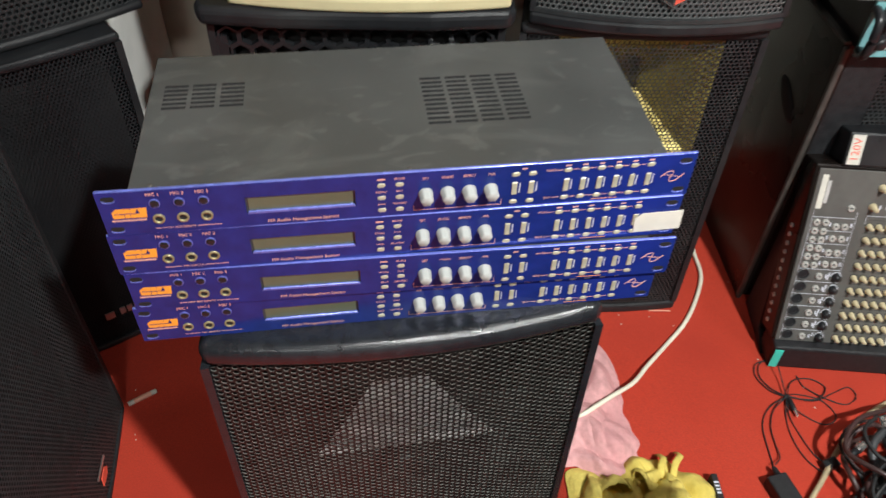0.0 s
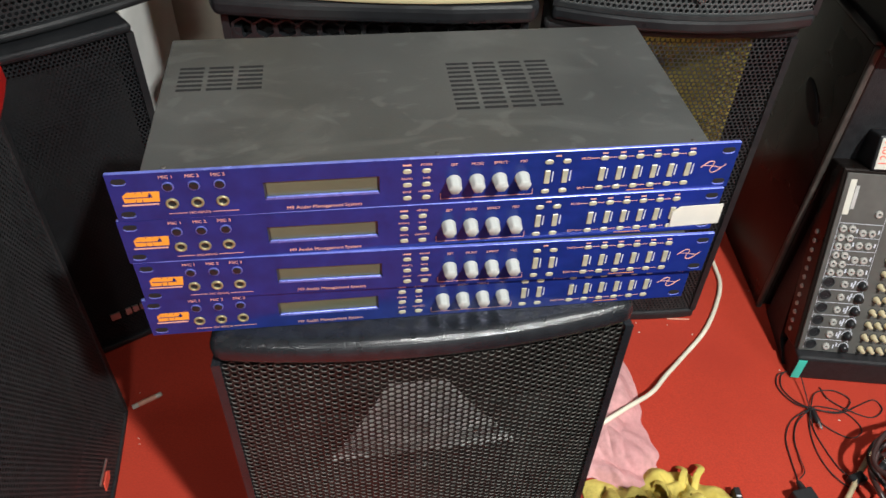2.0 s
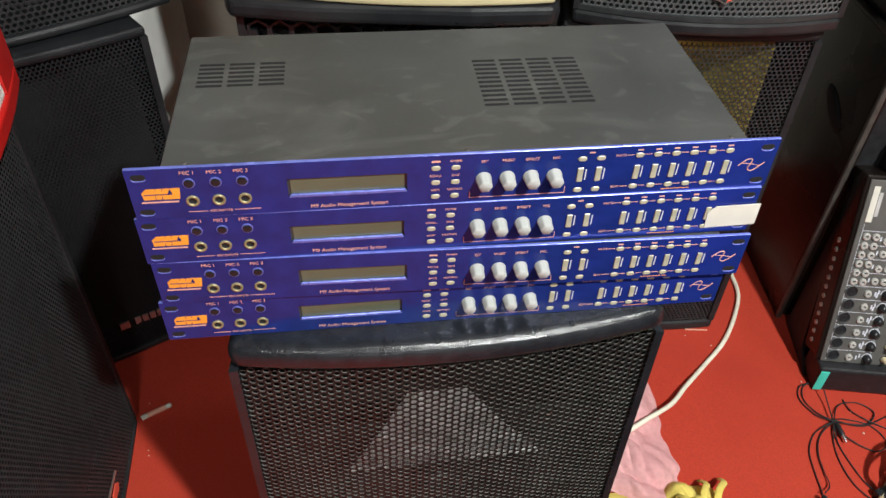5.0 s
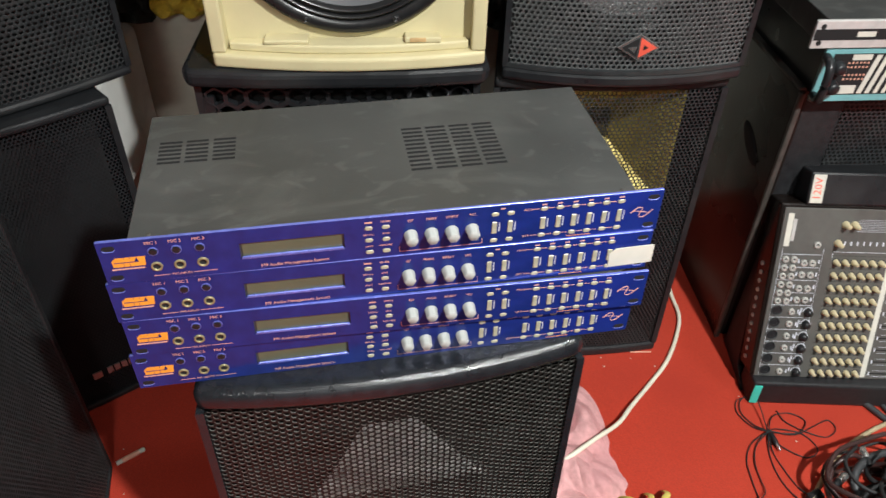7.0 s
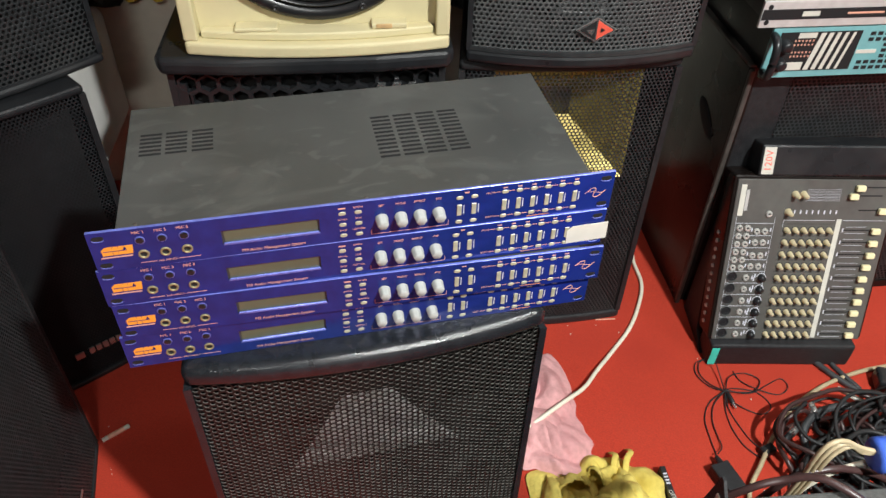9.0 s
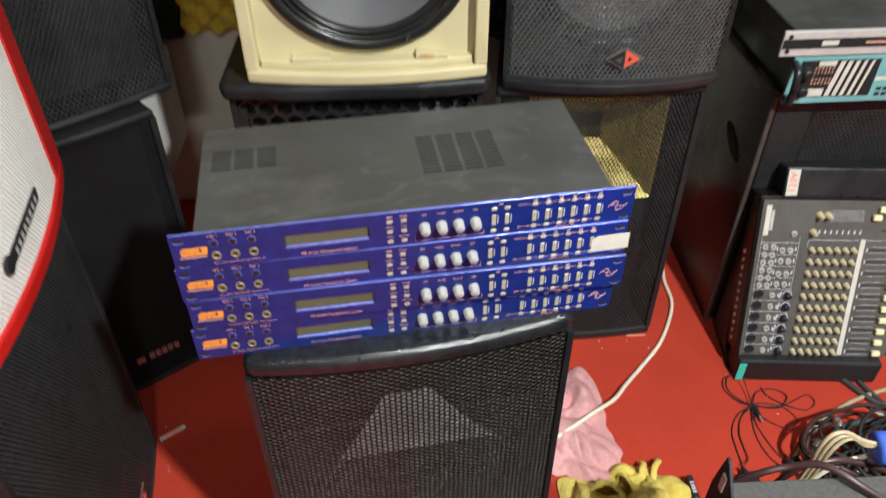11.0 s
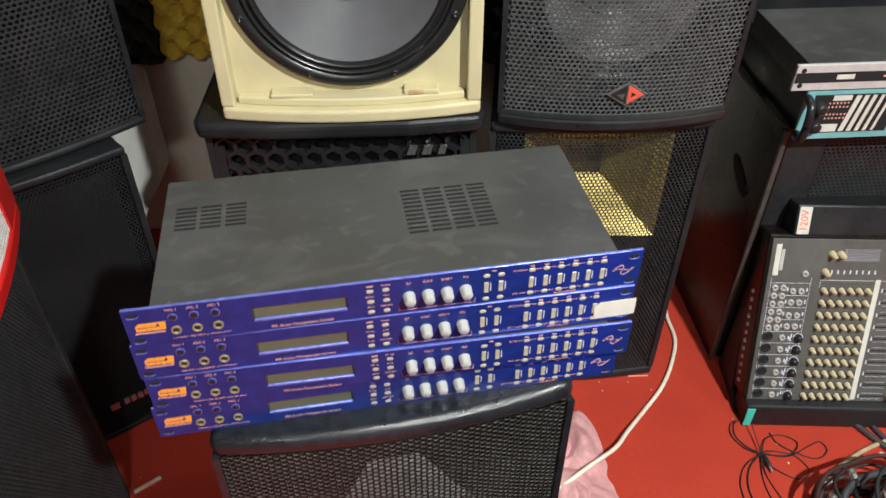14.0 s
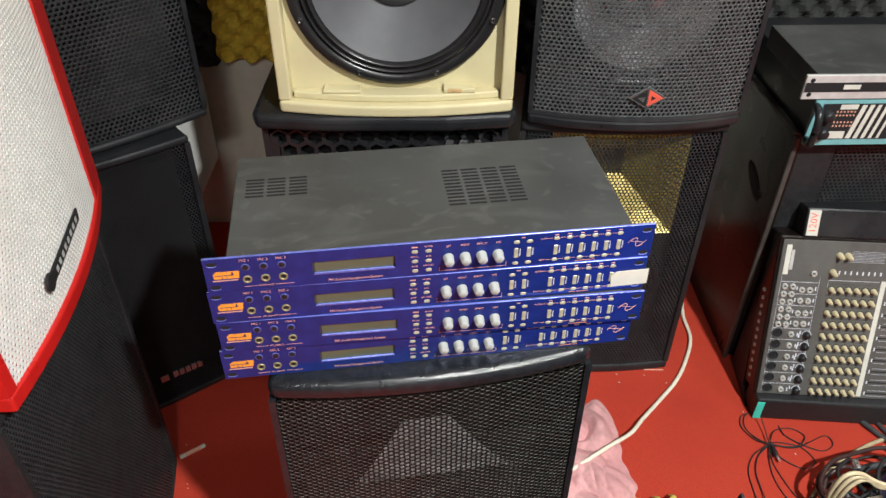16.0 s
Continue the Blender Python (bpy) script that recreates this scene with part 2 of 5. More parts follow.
def box(x0, x1, y0, y1, z0, z1, bevel=0.0, seg=2, bm=None, m=None):
    """A block with rounded edges, added to bm."""
    own = bmesh.new()
    bmesh.ops.create_cube(own, size=1, matrix=Matrix.Translation(((x0 + x1) / 2, (y0 + y1) / 2, (z0 + z1) / 2)) @ Matrix.Diagonal((x1 - x0, y1 - y0, z1 - z0, 1)))
    if bevel:
        bmesh.ops.bevel(own, geom=own.edges[:], offset=bevel, segments=seg, profile=0.5, affect="EDGES")
    return joined(bm, own, m)


def joined(bm, own, m=None):
    if m is not None:
        own.transform(m)
    if bm is None:
        return own
    me = bpy.data.meshes.new("joined")
    own.to_mesh(me)
    own.free()
    bm.from_mesh(me)
    bpy.data.meshes.remove(me)
    return bm


def prism(points, z0, z1, bevel=0.0, seg=3, bm=None, m=None):
    """An upright prism over an outline in the plan."""
    own = bmesh.new()
    low = [own.verts.new((x, y, z0)) for x, y in points]
    top = [own.verts.new((x, y, z1)) for x, y in points]
    own.faces.new(top)
    own.faces.new(low[::-1])
    for i in range(len(points)):
        j = (i + 1) % len(points)
        own.faces.new((low[i], low[j], top[j], top[i]))
    bmesh.ops.recalc_face_normals(own, faces=own.faces[:])
    if bevel:
        edges = [e for e in own.edges if len(e.link_faces) == 2 and e.calc_face_angle(0) > 0.5]
        bmesh.ops.bevel(own, geom=edges, offset=bevel, segments=seg, profile=0.5, affect="EDGES")
    return joined(bm, own, m)


def holed(x0, x1, z0, z1, cx, cz, r, y0, y1, n=64):
    """An upright board with a round hole through it."""
    bm = bmesh.new()
    loops = []
    for y in (y0, y1):
        out, ring = [], []
        for k in range(n):
            a = 2 * math.pi * (k + 0.5) / n
            c, s = math.cos(a), math.sin(a)
            f = min(((x1 - cx) if c > 0 else (x0 - cx)) / c, ((z1 - cz) if s > 0 else (z0 - cz)) / s)
            out.append(bm.verts.new((cx + f * c, y, cz + f * s)))
            ring.append(bm.verts.new((cx + r * c, y, cz + r * s)))
        loops += [out, ring]
    for a, b in ((0, 1), (1, 3), (3, 2), (2, 0)):
        for k in range(n):
            q = (k + 1) % n
            bm.faces.new((loops[a][k], loops[a][q], loops[b][q], loops[b][k]))
    return bm


def lathe(profile, seg=48, bm=None, m=None):
    """Turns (radius, height) pairs about the z axis."""
    own = bmesh.new()
    rings = []
    for r, z in profile:
        rings.append([own.verts.new((r * math.cos(2 * math.pi * k / seg), r * math.sin(2 * math.pi * k / seg), z)) for k in range(seg)] if r > 1e-6 else [own.verts.new((0, 0, z))])
    for a, b in zip(rings, rings[1:]):
        for k in range(seg):
            q = (k + 1) % seg
            if len(a) > 1 and len(b) > 1:
                own.faces.new((a[k], a[q], b[q], b[k]))
            elif len(b) == 1 and len(a) > 1:
                own.faces.new((a[k], a[q], b[0]))
            elif len(a) == 1 and len(b) > 1:
                own.faces.new((a[0], b[q], b[k]))
    return joined(bm, own, m)


def spline(points, steps=10):
    """A smooth line through points."""
    p = [Vector(q) for q in points]
    p = [2 * p[0] - p[1]] + p + [2 * p[-1] - p[-2]]
    out = []
    for i in range(1, len(p) - 2):
        for k in range(steps):
            t = k / steps
            out.append(0.5 * ((2 * p[i]) + (p[i + 1] - p[i - 1]) * t + (2 * p[i - 1] - 5 * p[i] + 4 * p[i + 1] - p[i + 2]) * t * t + (3 * p[i] - p[i - 1] - 3 * p[i + 1] + p[i + 2]) * t ** 3))
    return out + [p[-2]]


def tube(points, r, seg=8, steps=8, bm=None, flat=1.0):
    """A round cable along a smooth line."""
    own = bmesh.new() if bm is None else bm
    line = spline(points, steps)
    rings = []
    for i, q in enumerate(line):
        way = (line[min(i + 1, len(line) - 1)] - line[max(i - 1, 0)]).normalized()
        side = way.cross(Vector((0, 0, 1)))
        side = side.normalized() if side.length > 1e-4 else Vector((1, 0, 0))
        up = side.cross(way)
        rings.append([own.verts.new(q + r * (math.cos(a) * side + flat * math.sin(a) * up)) for a in (2 * math.pi * k / seg for k in range(seg))])
    for a, b in zip(rings, rings[1:]):
        for k in range(seg):
            own.faces.new((a[k], b[k], b[(k + 1) % seg], a[(k + 1) % seg]))
    own.faces.new(rings[0])
    own.faces.new(rings[-1][::-1])
    return own


def perforated(name, u0, u1, v0, v1, pitch, hole, place, material, parent, depth=0.0, label="", edge=None, upright=False):
    """A steel sheet with staggered holes, in level rows or (upright) in standing columns; place(u, v) gives its point in space, and depth the sheet's thickness."""
    if upright:
        flip = place
        u0, u1, v0, v1 = v0, v1, u0, u1
        place = lambda v, u: flip(u, v)
    rows = int((v1 - v0) / (pitch * 0.866))
    cols = int((u1 - u0) / pitch)
    verts, faces = [], []
    a6 = [math.radians(30 + 60 * k) for k in range(6)]
    outer, inner = pitch / math.sqrt(3), hole / 2
    for r in range(rows):
        for c in range(cols):
            u = u0 + (c + 0.5 + 0.5 * (r % 2)) * pitch * (u1 - u0) / ((cols + 0.5) * pitch)
            v = v0 + (r + 0.5) * (v1 - v0) / rows
            base = len(verts)
            for rad, back in ((outer, 0), (inner, 0), (inner, depth)) if depth else ((outer, 0), (inner, 0)):
                for a in a6:
                    x, y, z = place(min(u1, max(u0, u + rad * math.cos(a))), min(v1, max(v0, v + rad * math.sin(a))))
                    verts.append((x, y + back, z))
            for k in range(6):
                q = (k + 1) % 6
                faces.append((base + k, base + q, base + 6 + q, base + 6 + k))
                if depth:
                    faces.append((base + 6 + k, base + 6 + q, base + 12 + q, base + 12 + k))
    me = bpy.data.meshes.new(name)
    me.from_pydata(verts, [], faces)
    me.materials.append(material)
    # the edge material goes on the hole walls, as painted highlights
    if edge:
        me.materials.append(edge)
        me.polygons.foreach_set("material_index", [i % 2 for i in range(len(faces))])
    ob = new(name, me)
    ob.parent = parent
    return tagged(ob, label) if label else ob


def lettering(name, text, size, material, parent, m, align="CENTER"):
    """Flat raised letters in the built-in font."""
    curve = bpy.data.curves.new(name, "FONT")
    curve.body, curve.size, curve.align_x, curve.align_y, curve.extrude, curve.resolution_u = text, size, align, "CENTER", 0.00006, 2
    tmp = bpy.data.objects.new(name, curve)
    me = bpy.data.meshes.new_from_object(tmp)
    bpy.data.objects.remove(tmp)
    bpy.data.curves.remove(curve)
    me.materials.clear()
    me.materials.append(material)
    ob = new(name, me)
    ob.parent, ob.matrix_local = parent, m
    return ob


# ---- the room ----
def slab(name, x0, x1, y0, y1, z0, z1, material, label, m=Matrix()):
    ob = part(name, box(x0, x1, y0, y1, z0, z1), material)
    ob.matrix_world = m
    return tagged(ob, label, name.split("_")[0], kind="structure")


def wavy_floor():
    """The carpet: one sheet, very slightly uneven."""
    bm = bmesh.new()
    bmesh.ops.create_grid(bm, x_segments=90, y_segments=90, size=3.0)
    for v in bm.verts:
        v.co.z = 0.0015 * (noise.noise(Vector((v.co.x * 3, v.co.y * 3, 0))) - 0.3)
    return bm


tagged(part("floor", wavy_floor(), CARPET, smooth=True), "bright red carpet with a few specks of lint", "floor", kind="structure")
WALL = pose(-0.43, 1.12, 0, 0, 0, -8)
slab("wall_north", -3, 3.4, 0, 0.1, 0, 2.5, PLASTER, "beige plastered wall behind the loudspeakers", WALL)
slab("wall_south", -3.2, 3.2, -3.1, -3.0, 0, 2.5, GREY_PAINT, "plain grey painted wall")
slab("wall_west", -3.1, -3.0, -3.0, 2.0, 0, 2.5, GREY_PAINT, "plain grey painted wall")
slab("wall_east", 3.0, 3.1, -3.0, 2.0, 0, 2.5, GREY_PAINT, "plain grey painted wall")
slab("ceiling", -3.2, 3.2, -3.2, 2.0, 2.5, 2.6, GREY_PAINT, "plain grey painted ceiling")


def foam(name, x0, x1, z0, z1, material, label, pitch=0.055):
    """An egg-crate acoustic foam panel on the north wall."""
    nx, nz = int((x1 - x0) / pitch * 6), int((z1 - z0) / pitch * 6)
    bm = bmesh.new()
    grid = []
    for j in range(nz + 1):
        row = []
        for i in range(nx + 1):
            x, z = x0 + (x1 - x0) * i / nx, z0 + (z1 - z0) * j / nz
            h = 0.5 + 0.5 * math.sin(2 * math.pi * x / pitch) * math.sin(2 * math.pi * z / pitch)
            row.append(bm.verts.new((x, -0.018 - 0.030 * h, z)))
        grid.append(row)
    for j in range(nz):
        for i in range(nx):
            bm.faces.new((grid[j][i], grid[j][i + 1], grid[j + 1][i + 1], grid[j + 1][i]))
    box(x0, x1, -0.018, 0, z0, z1, bm=bm)
    ob = part(name, bm, material, smooth=False)
    ob.matrix_world = WALL
    return tagged(ob, label, "foam panel", "acoustic foam panels")


foam("foam_panel", 0.075, 0.375, 0.485, 1.485, FOAM_YELLOW, "mustard yellow egg-crate acoustic foam panel on the wall")
foam("foam_panel", -0.60, 0.070, 0.47, 1.40, FOAM_BLACK, "black egg-crate acoustic foam panel on the wall")
foam("foam_panel", 0.380, 1.00, 0.46, 1.46, FOAM_BLACK, "black egg-crate acoustic foam panel on the wall")
foam("foam_panel", 1.005, 2.00, 0.46, 1.46, FOAM_BLACK, "black egg-crate acoustic foam panel on the wall")


def ceiling_light(x, y, r):
    lamp = thing("ceiling_light", pose(x, y, 2.5), "assumed round white ceiling light, switched on", "ceiling light", "ceiling lights")
    part("rim", lathe([(r + 0.02, 0), (r + 0.02, -0.025), (r, -0.03), (r, -0.01)], 40), WHITE_PAINT, lamp, smooth=True)
    part("diffuser", lathe([(r, -0.02), (0, -0.024)], 40), LAMP_GLOW, lamp, "glowing opal diffuser")


ceiling_light(0.76, -1.30, 0.07)
ceiling_light(-0.16, -2.2, 0.16)
# made-up fixture to go with the added fill lamp
ceiling_light(1.3, 0.1, 0.16)


# ---- loudspeakers ----
def bowed(w, bow, n=14):
    """Points of a bowed front edge from left to right."""
    return [(-w / 2 + w * i / n, -bow * (1 - (2 * i / n - 1) ** 2)) for i in range(n + 1)]


def cabinet(name, m, label, w, d, h, bow, back, rim, top, low, cav, skin, round_edge=0.010, rounds=3):
    """A loudspeaker cabinet: front open on a cavity, with bowed top and bottom boards."""
    ob = thing(name, m, label, "loudspeaker", "loudspeakers")
    half = lambda y: (w + (back - w) * y / d) / 2
    plan = bowed(w, bow) + [(half(d), d), (-half(d), d)]
    part("top_board", prism(plan, h - top, h, round_edge, rounds), skin, ob, smooth=False)
    part("bottom_board", prism(plan, 0, low, round_edge * 0.6, 2), skin, ob)
    part("body", prism([(-half(cav), cav), (half(cav), cav), (half(d), d), (-half(d), d)], low, h - top), skin, ob)
    for s in (-1, 1):
        quad = [(s * w / 2, 0), (s * half(cav), cav), (s * (half(cav) - rim), cav), (s * (w / 2 - rim), 0)]
        part("side_board", prism(quad[::s], low, h - top), skin, ob)
    part("baffle", box(-half(cav) + rim, half(cav) - rim, cav - 0.006, cav - 0.001, low, h - top), BAFFLE, ob)
    return ob


def woofer(parent, m, r, cone, dome, deep, ring=RUBBER, bolts=8, cap=0.34):
    """A cone driver facing along the local +z of m."""
    part("driver_frame", lathe([(r, 0), (r, 0.010), (r * 0.985, 0.013), (r * 0.90, 0.013), (r * 0.89, 0.008)], 64, m=m), ring, parent, smooth=True)
    roll = [(r * (0.89 - 0.11 * k / 10), 0.006 + 0.010 * math.sin(math.pi * k / 10 * 2) ** 2) for k in range(11)]
    part("surround", lathe(roll, 64, m=m), ring, parent, smooth=True)
    part("cone", lathe([(r * 0.78, 0.006), (r * 0.6, -deep * 0.42), (r * cap, -deep)], 64, m=m), cone, parent, smooth=True)
    bulge = [(r * cap * math.cos(a), -deep + r * cap * 0.48 * math.sin(a)) for a in (math.pi / 2 * k / 10 for k in range(11))]
    part("dust_cap", lathe(bulge[:-1] + [(0, bulge[-1][1])], 48, m=m), dome, parent, smooth=True)
    for k in range(bolts):
        a = 2 * math.pi * (k + 0.5) / bolts
        part("bolt", lathe([(0.0052, 0.012), (0.0052, 0.0155), (0.003, 0.0165), (0, 0.0145)], 10, m=m @ pose(r * 0.945 * math.cos(a), r * 0.945 * math.sin(a), 0)), ring, parent)


def flare(parent, x0, x1, z0, z1, throat, y0, y1, material, label=""):
    """A rectangular horn: four sloping walls from mouth to throat, and a flat lip."""
    bm = bmesh.new()
    cx, cz = (x0 + x1) / 2, (z0 + z1) / 2
    loops = []
    for f, y in ((1.0, y0), (0.72, y0 + 0.35 * (y1 - y0)), (0.50, y0 + 0.7 * (y1 - y0)), (throat, y1)):
        loops.append([bm.verts.new((cx + f * sx * (x1 - x0) / 2, y, cz + f * sz * (z1 - z0) / 2)) for sx, sz in ((-1, -1), (1, -1), (1, 1), (-1, 1))])
    for a, b in zip(loops, loops[1:]):
        for k in range(4):
            bm.faces.new((a[k], a[(k + 1) % 4], b[(k + 1) % 4], b[k]))
    bm.faces.new(loops[-1])
    return part("horn", bm, material, parent, label)


FACE = pose(0, 0, 0, 90, 0, 0)  # turns +z to face -y

# the loudspeaker under the stack
stand = cabinet("loudspeaker", pose(-0.003, -0.010, 0, 0, 0, 1.2), "black vinyl-covered loudspeaker with perforated grille, carrying stacked processors", 0.396, 0.31, 0.572, 0.020, 0.33, 0.008, 0.030, 0.03, 0.190, VINYL, 0.0138, 9)
STAND_FRONT = lambda u, v: (u, 0.006 - 0.018 * (1 - (2 * u / 0.396) ** 2), v)
perforated("grille", -0.190, 0.190, 0.03, 0.542, 0.0077, 0.0063, STAND_FRONT, GRILLE_BLACK, stand, 0.0013, "black perforated steel grille with highlights coloured into its hole walls", HOLE_BRIGHT, True)
bm = bmesh.new()
plate = [bm.verts.new(c) for c in ((-0.106, 0.013, 0.342), (0.106, 0.013, 0.342), (0.068, 0.047, 0.358), (0.033, 0.082, 0.378), (-0.033, 0.082, 0.378), (-0.068, 0.047, 0.358))]
bm.faces.new((plate[0], plate[1], plate[2], plate[5]))
bm.faces.new((plate[5], plate[2], plate[3], plate[4]))
bmesh.ops.solidify(bm, geom=bm.faces[:], thickness=0.003)
part("horn_flare", bm, HORN, stand, "pale grey horn flare behind the grille")
part("woofer_board", box(-0.18, 0.18, 0.070, 0.078, 0.03, 0.336), BAFFLE, stand)
woofer(stand, Matrix.Translation((0, 0.058, 0.190)) @ FACE, 0.155, RUBBER, RUBBER, 0.006)

# pair beside the mixer: gold-horned lower one, mesh-fronted upper one
gold = cabinet("loudspeaker", pose(0.390, 0.472, 0, 0, 0, -8), "black loudspeaker with a gold horn behind its grille, on carpet", 0.360, 0.34, 0.606, 0.016, 0.27, 0.010, 0.020, 0.02, 0.10, BLACK_PAINT, 0.008)
perforated("grille", -0.170, 0.170, 0.02, 0.586, 0.0072, 0.0058, lambda u, v: (u, 0.004 - 0.014 * (1 - (2 * u / 0.360) ** 2), v), GRILLE, gold, 0.0, "black perforated steel grille")
flare(gold, -0.122, 0.122, 0.362, 0.580, 0.26, 0.010, 0.094, GOLD, "gold-painted horn")
woofer(gold, Matrix.Translation((0, 0.085, 0.175)) @ FACE, 0.15, CONE, DOME, 0.006)
part("foot_strip", box(0.13, 0.172, -0.0085, -0.0065, 0.0, 0.0020), SALMON, gold, "pale strip along the bottom edge")

upper = cabinet("loudspeaker", pose(0.396, 0.460, 0.608, 0, 0, -8), "black loudspeaker with bowed grille and red diamond badge, stacked up", 0.358, 0.34, 0.60, 0.030, 0.26, 0.008, 0.03, 0.020, 0.150, PLASTIC, 0.009)
UPPER_FRONT = lambda u, v: (u, 0.004 - 0.028 * (1 - (2 * u / 0.358) ** 2), v)
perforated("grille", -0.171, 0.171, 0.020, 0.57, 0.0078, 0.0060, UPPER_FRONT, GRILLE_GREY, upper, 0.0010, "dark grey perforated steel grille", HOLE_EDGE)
part("grille_fold", prism(bowed(0.346, 0.030) + [(x, y + 0.006) for x, y in bowed(0.346, 0.030)[::-1]], 0.020, 0.026), GRILLE, upper)
part("woofer_board", holed(-0.166, 0.166, 0.020, 0.395, 0.0, 0.200, 0.138, 0.040, 0.050), BAFFLE, upper)
woofer(upper, Matrix.Translation((0.0, 0.040, 0.200)) @ FACE, 0.150, CHROME_CONE, CHROME_CONE, 0.050, cap=0.42)
flare(upper, -0.12, 0.12, 0.42, 0.55, 0.25, 0.012, 0.090, HORN)


def diamond(parent, m):
    """The badge: a silver rhombus, half black and half red."""
    bm = prism([(-0.031, 0), (0, -0.0195), (0.031, 0), (0, 0.0195)], 0, 0.003, 0.0006, 1, m=m)
    badge = part("badge", bm, STEEL, parent, "silver-rimmed diamond badge, half red and half black")
    part("black_half", prism([(-0.025, 0), (-0.001, -0.0150), (-0.001, 0.0150)], 0.003, 0.0036, m=m), DARK, badge)
    part("red_half", prism([(0.025, 0), (0.001, 0.0150), (0.001, -0.0150)], 0.003, 0.0036, m=m), RED_PRINT, badge, "red half")
    part("mark", prism([(-0.016, 0.0), (-0.006, -0.008), (-0.003, 0.002)], 0.0036, 0.0040, m=m), STEEL, badge)
    part("mark", prism([(0.006, -0.004), (0.013, 0.0), (0.006, 0.004)], 0.0036, 0.0040, m=m), DARK, badge)


diamond(upper, Matrix.Translation((0.008, -0.0275, 0.064)) @ FACE)

# honeycomb-fronted one with the open cream cabinet on top
comb = cabinet("loudspeaker", pose(-0.020, 0.482, 0, 0, 0, -7), "black loudspeaker with a honeycomb grille and a broad top lid", 0.405, 0.38, 0.648, 0.012, 0.36, 0.010, 0.026, 0.03, 0.06, PLASTIC, 0.008)
part("lid", prism([(-0.214, 0.0), (-0.206, -0.018), (-0.10, -0.028), (0.10, -0.028), (0.206, -0.018), (0.214, 0.0), (0.205, 0.385), (-0.205, 0.385)], 0.624, 0.651, 0.009), PLASTIC, comb, "broad black lid with rounded corners")


def honeycomb(parent):
    """Thick black plate with large hexagonal openings in its upper half."""
    bm = bmesh.new()
    pitch, hole = 0.0290, 0.0225
    for r in range(20):
        for c in range(14):
            x = -0.19 + (c + 0.5 + 0.5 * (r % 2)) * pitch
            z = 0.612 - (r + 0.5) * pitch * 0.866
            if abs(x) > 0.178:
                continue
            ring = []
            for rad, y in ((pitch / math.sqrt(3), 0), (hole / math.sqrt(3), 0), (hole / math.sqrt(3), 0.012)):
                ring.append([bm.verts.new((x + rad * math.cos(math.radians(30 + 60 * k)), y, z + rad * math.sin(math.radians(30 + 60 * k)))) for k in range(6)])
            for a, b in zip(ring, ring[1:]):
                for k in range(6):
                    bm.faces.new((a[k], a[(k + 1) % 6], b[(k + 1) % 6], b[k]))
    part("honeycomb_grille", bm, PLASTIC, parent, "black honeycomb grille")
    for s in (-1, 1):
        part("grille_edge", box(min(s * 0.178, s * 0.193), max(s * 0.178, s * 0.193), 0.001, 0.012, 0.03, 0.60), PLASTIC, parent)


honeycomb(comb)
for k, (x, w) in enumerate(((0.104, 0.017), (0.127, 0.018), (0.150, 0.015))):
    part("badge_stroke", prism([(x - w / 2, 0), (x + w / 2 - 0.004, 0), (x + w / 2, 0.015), (x - w / 2 + 0.005, 0.015)], 0, 0.004, m=Matrix.Translation((0, -0.004, 0.582)) @ FACE), STEEL, comb, "silver badge stroke")

cream = thing("open_loudspeaker", pose(0.0, 0.482, 0.652, 0, 0, -7), "cream-painted loudspeaker cabinet with its grille off and the woofer bare", "loudspeaker", "loudspeakers")
W2, HC = 0.186, 0.56
front_low = [(x, y - 0.012) for x, y in bowed(0.372, 0.020)]
part("bottom_board", prism(front_low + [(0.186, 0.30), (-0.186, 0.30)], 0, 0.020, 0.005), CREAM, cream)
part("top_board", prism(front_low + [(0.186, 0.30), (-0.186, 0.30)], HC - 0.02, HC, 0.005), CREAM, cream)
for s in (-1, 1):
    part("side_board", box(min(s * 0.166, s * 0.186), max(s * 0.166, s * 0.186), -0.011, 0.30, 0.020, HC - 0.020, 0.003), CREAM, cream)
part("baffle", holed(-0.166, 0.166, 0.020, HC - 0.02, 0.004, 0.207, 0.150, 0.012, 0.028), CREAM, cream)
part("back", box(-0.166, 0.166, 0.085, 0.298, 0.021, HC - 0.021), CREAM, cream)
part("ledge", prism([(x * 0.88, y * 0.9 - 0.002) for x, y in bowed(0.372, 0.018)] + [(0.160, 0.012), (-0.160, 0.012)], 0.020, 0.032, 0.003), CREAM, cream)
part("ledge_block", box(-0.115, -0.055, -0.012, 0.012, 0.032, 0.038, 0.002), CREAM, cream)
part("ledge_block", box(0.075, 0.125, -0.010, 0.012, 0.032, 0.040, 0.002), CREAM, cream)
part("chip", box(0.082, 0.104, -0.012, -0.009, 0.034, 0.040, 0.001), RAW_WOOD, cream, "chipped bare wood")
woofer(cream, Matrix.Translation((0.004, 0.012, 0.207)) @ FACE, 0.165, CONE, DOME, 0.042)

# pair by the wall
plant = cabinet("loudspeaker", pose(-0.512, 0.482, 0, 0, 0, 26), "black loudspeaker with fine dark grille and maker's plate, on carpet", 0.36, 0.33, 0.583, 0.010, 0.27, 0.010, 0.014, 0.012, 0.07, PLASTIC, 0.006)
perforated("grille", -0.170, 0.170, 0.012, 0.569, 0.0062, 0.0044, lambda u, v: (u, 0.004 - 0.008 * (1 - (2 * u / 0.36) ** 2), v), GRILLE_DARK, plant, 0.0, "fine black perforated grille")
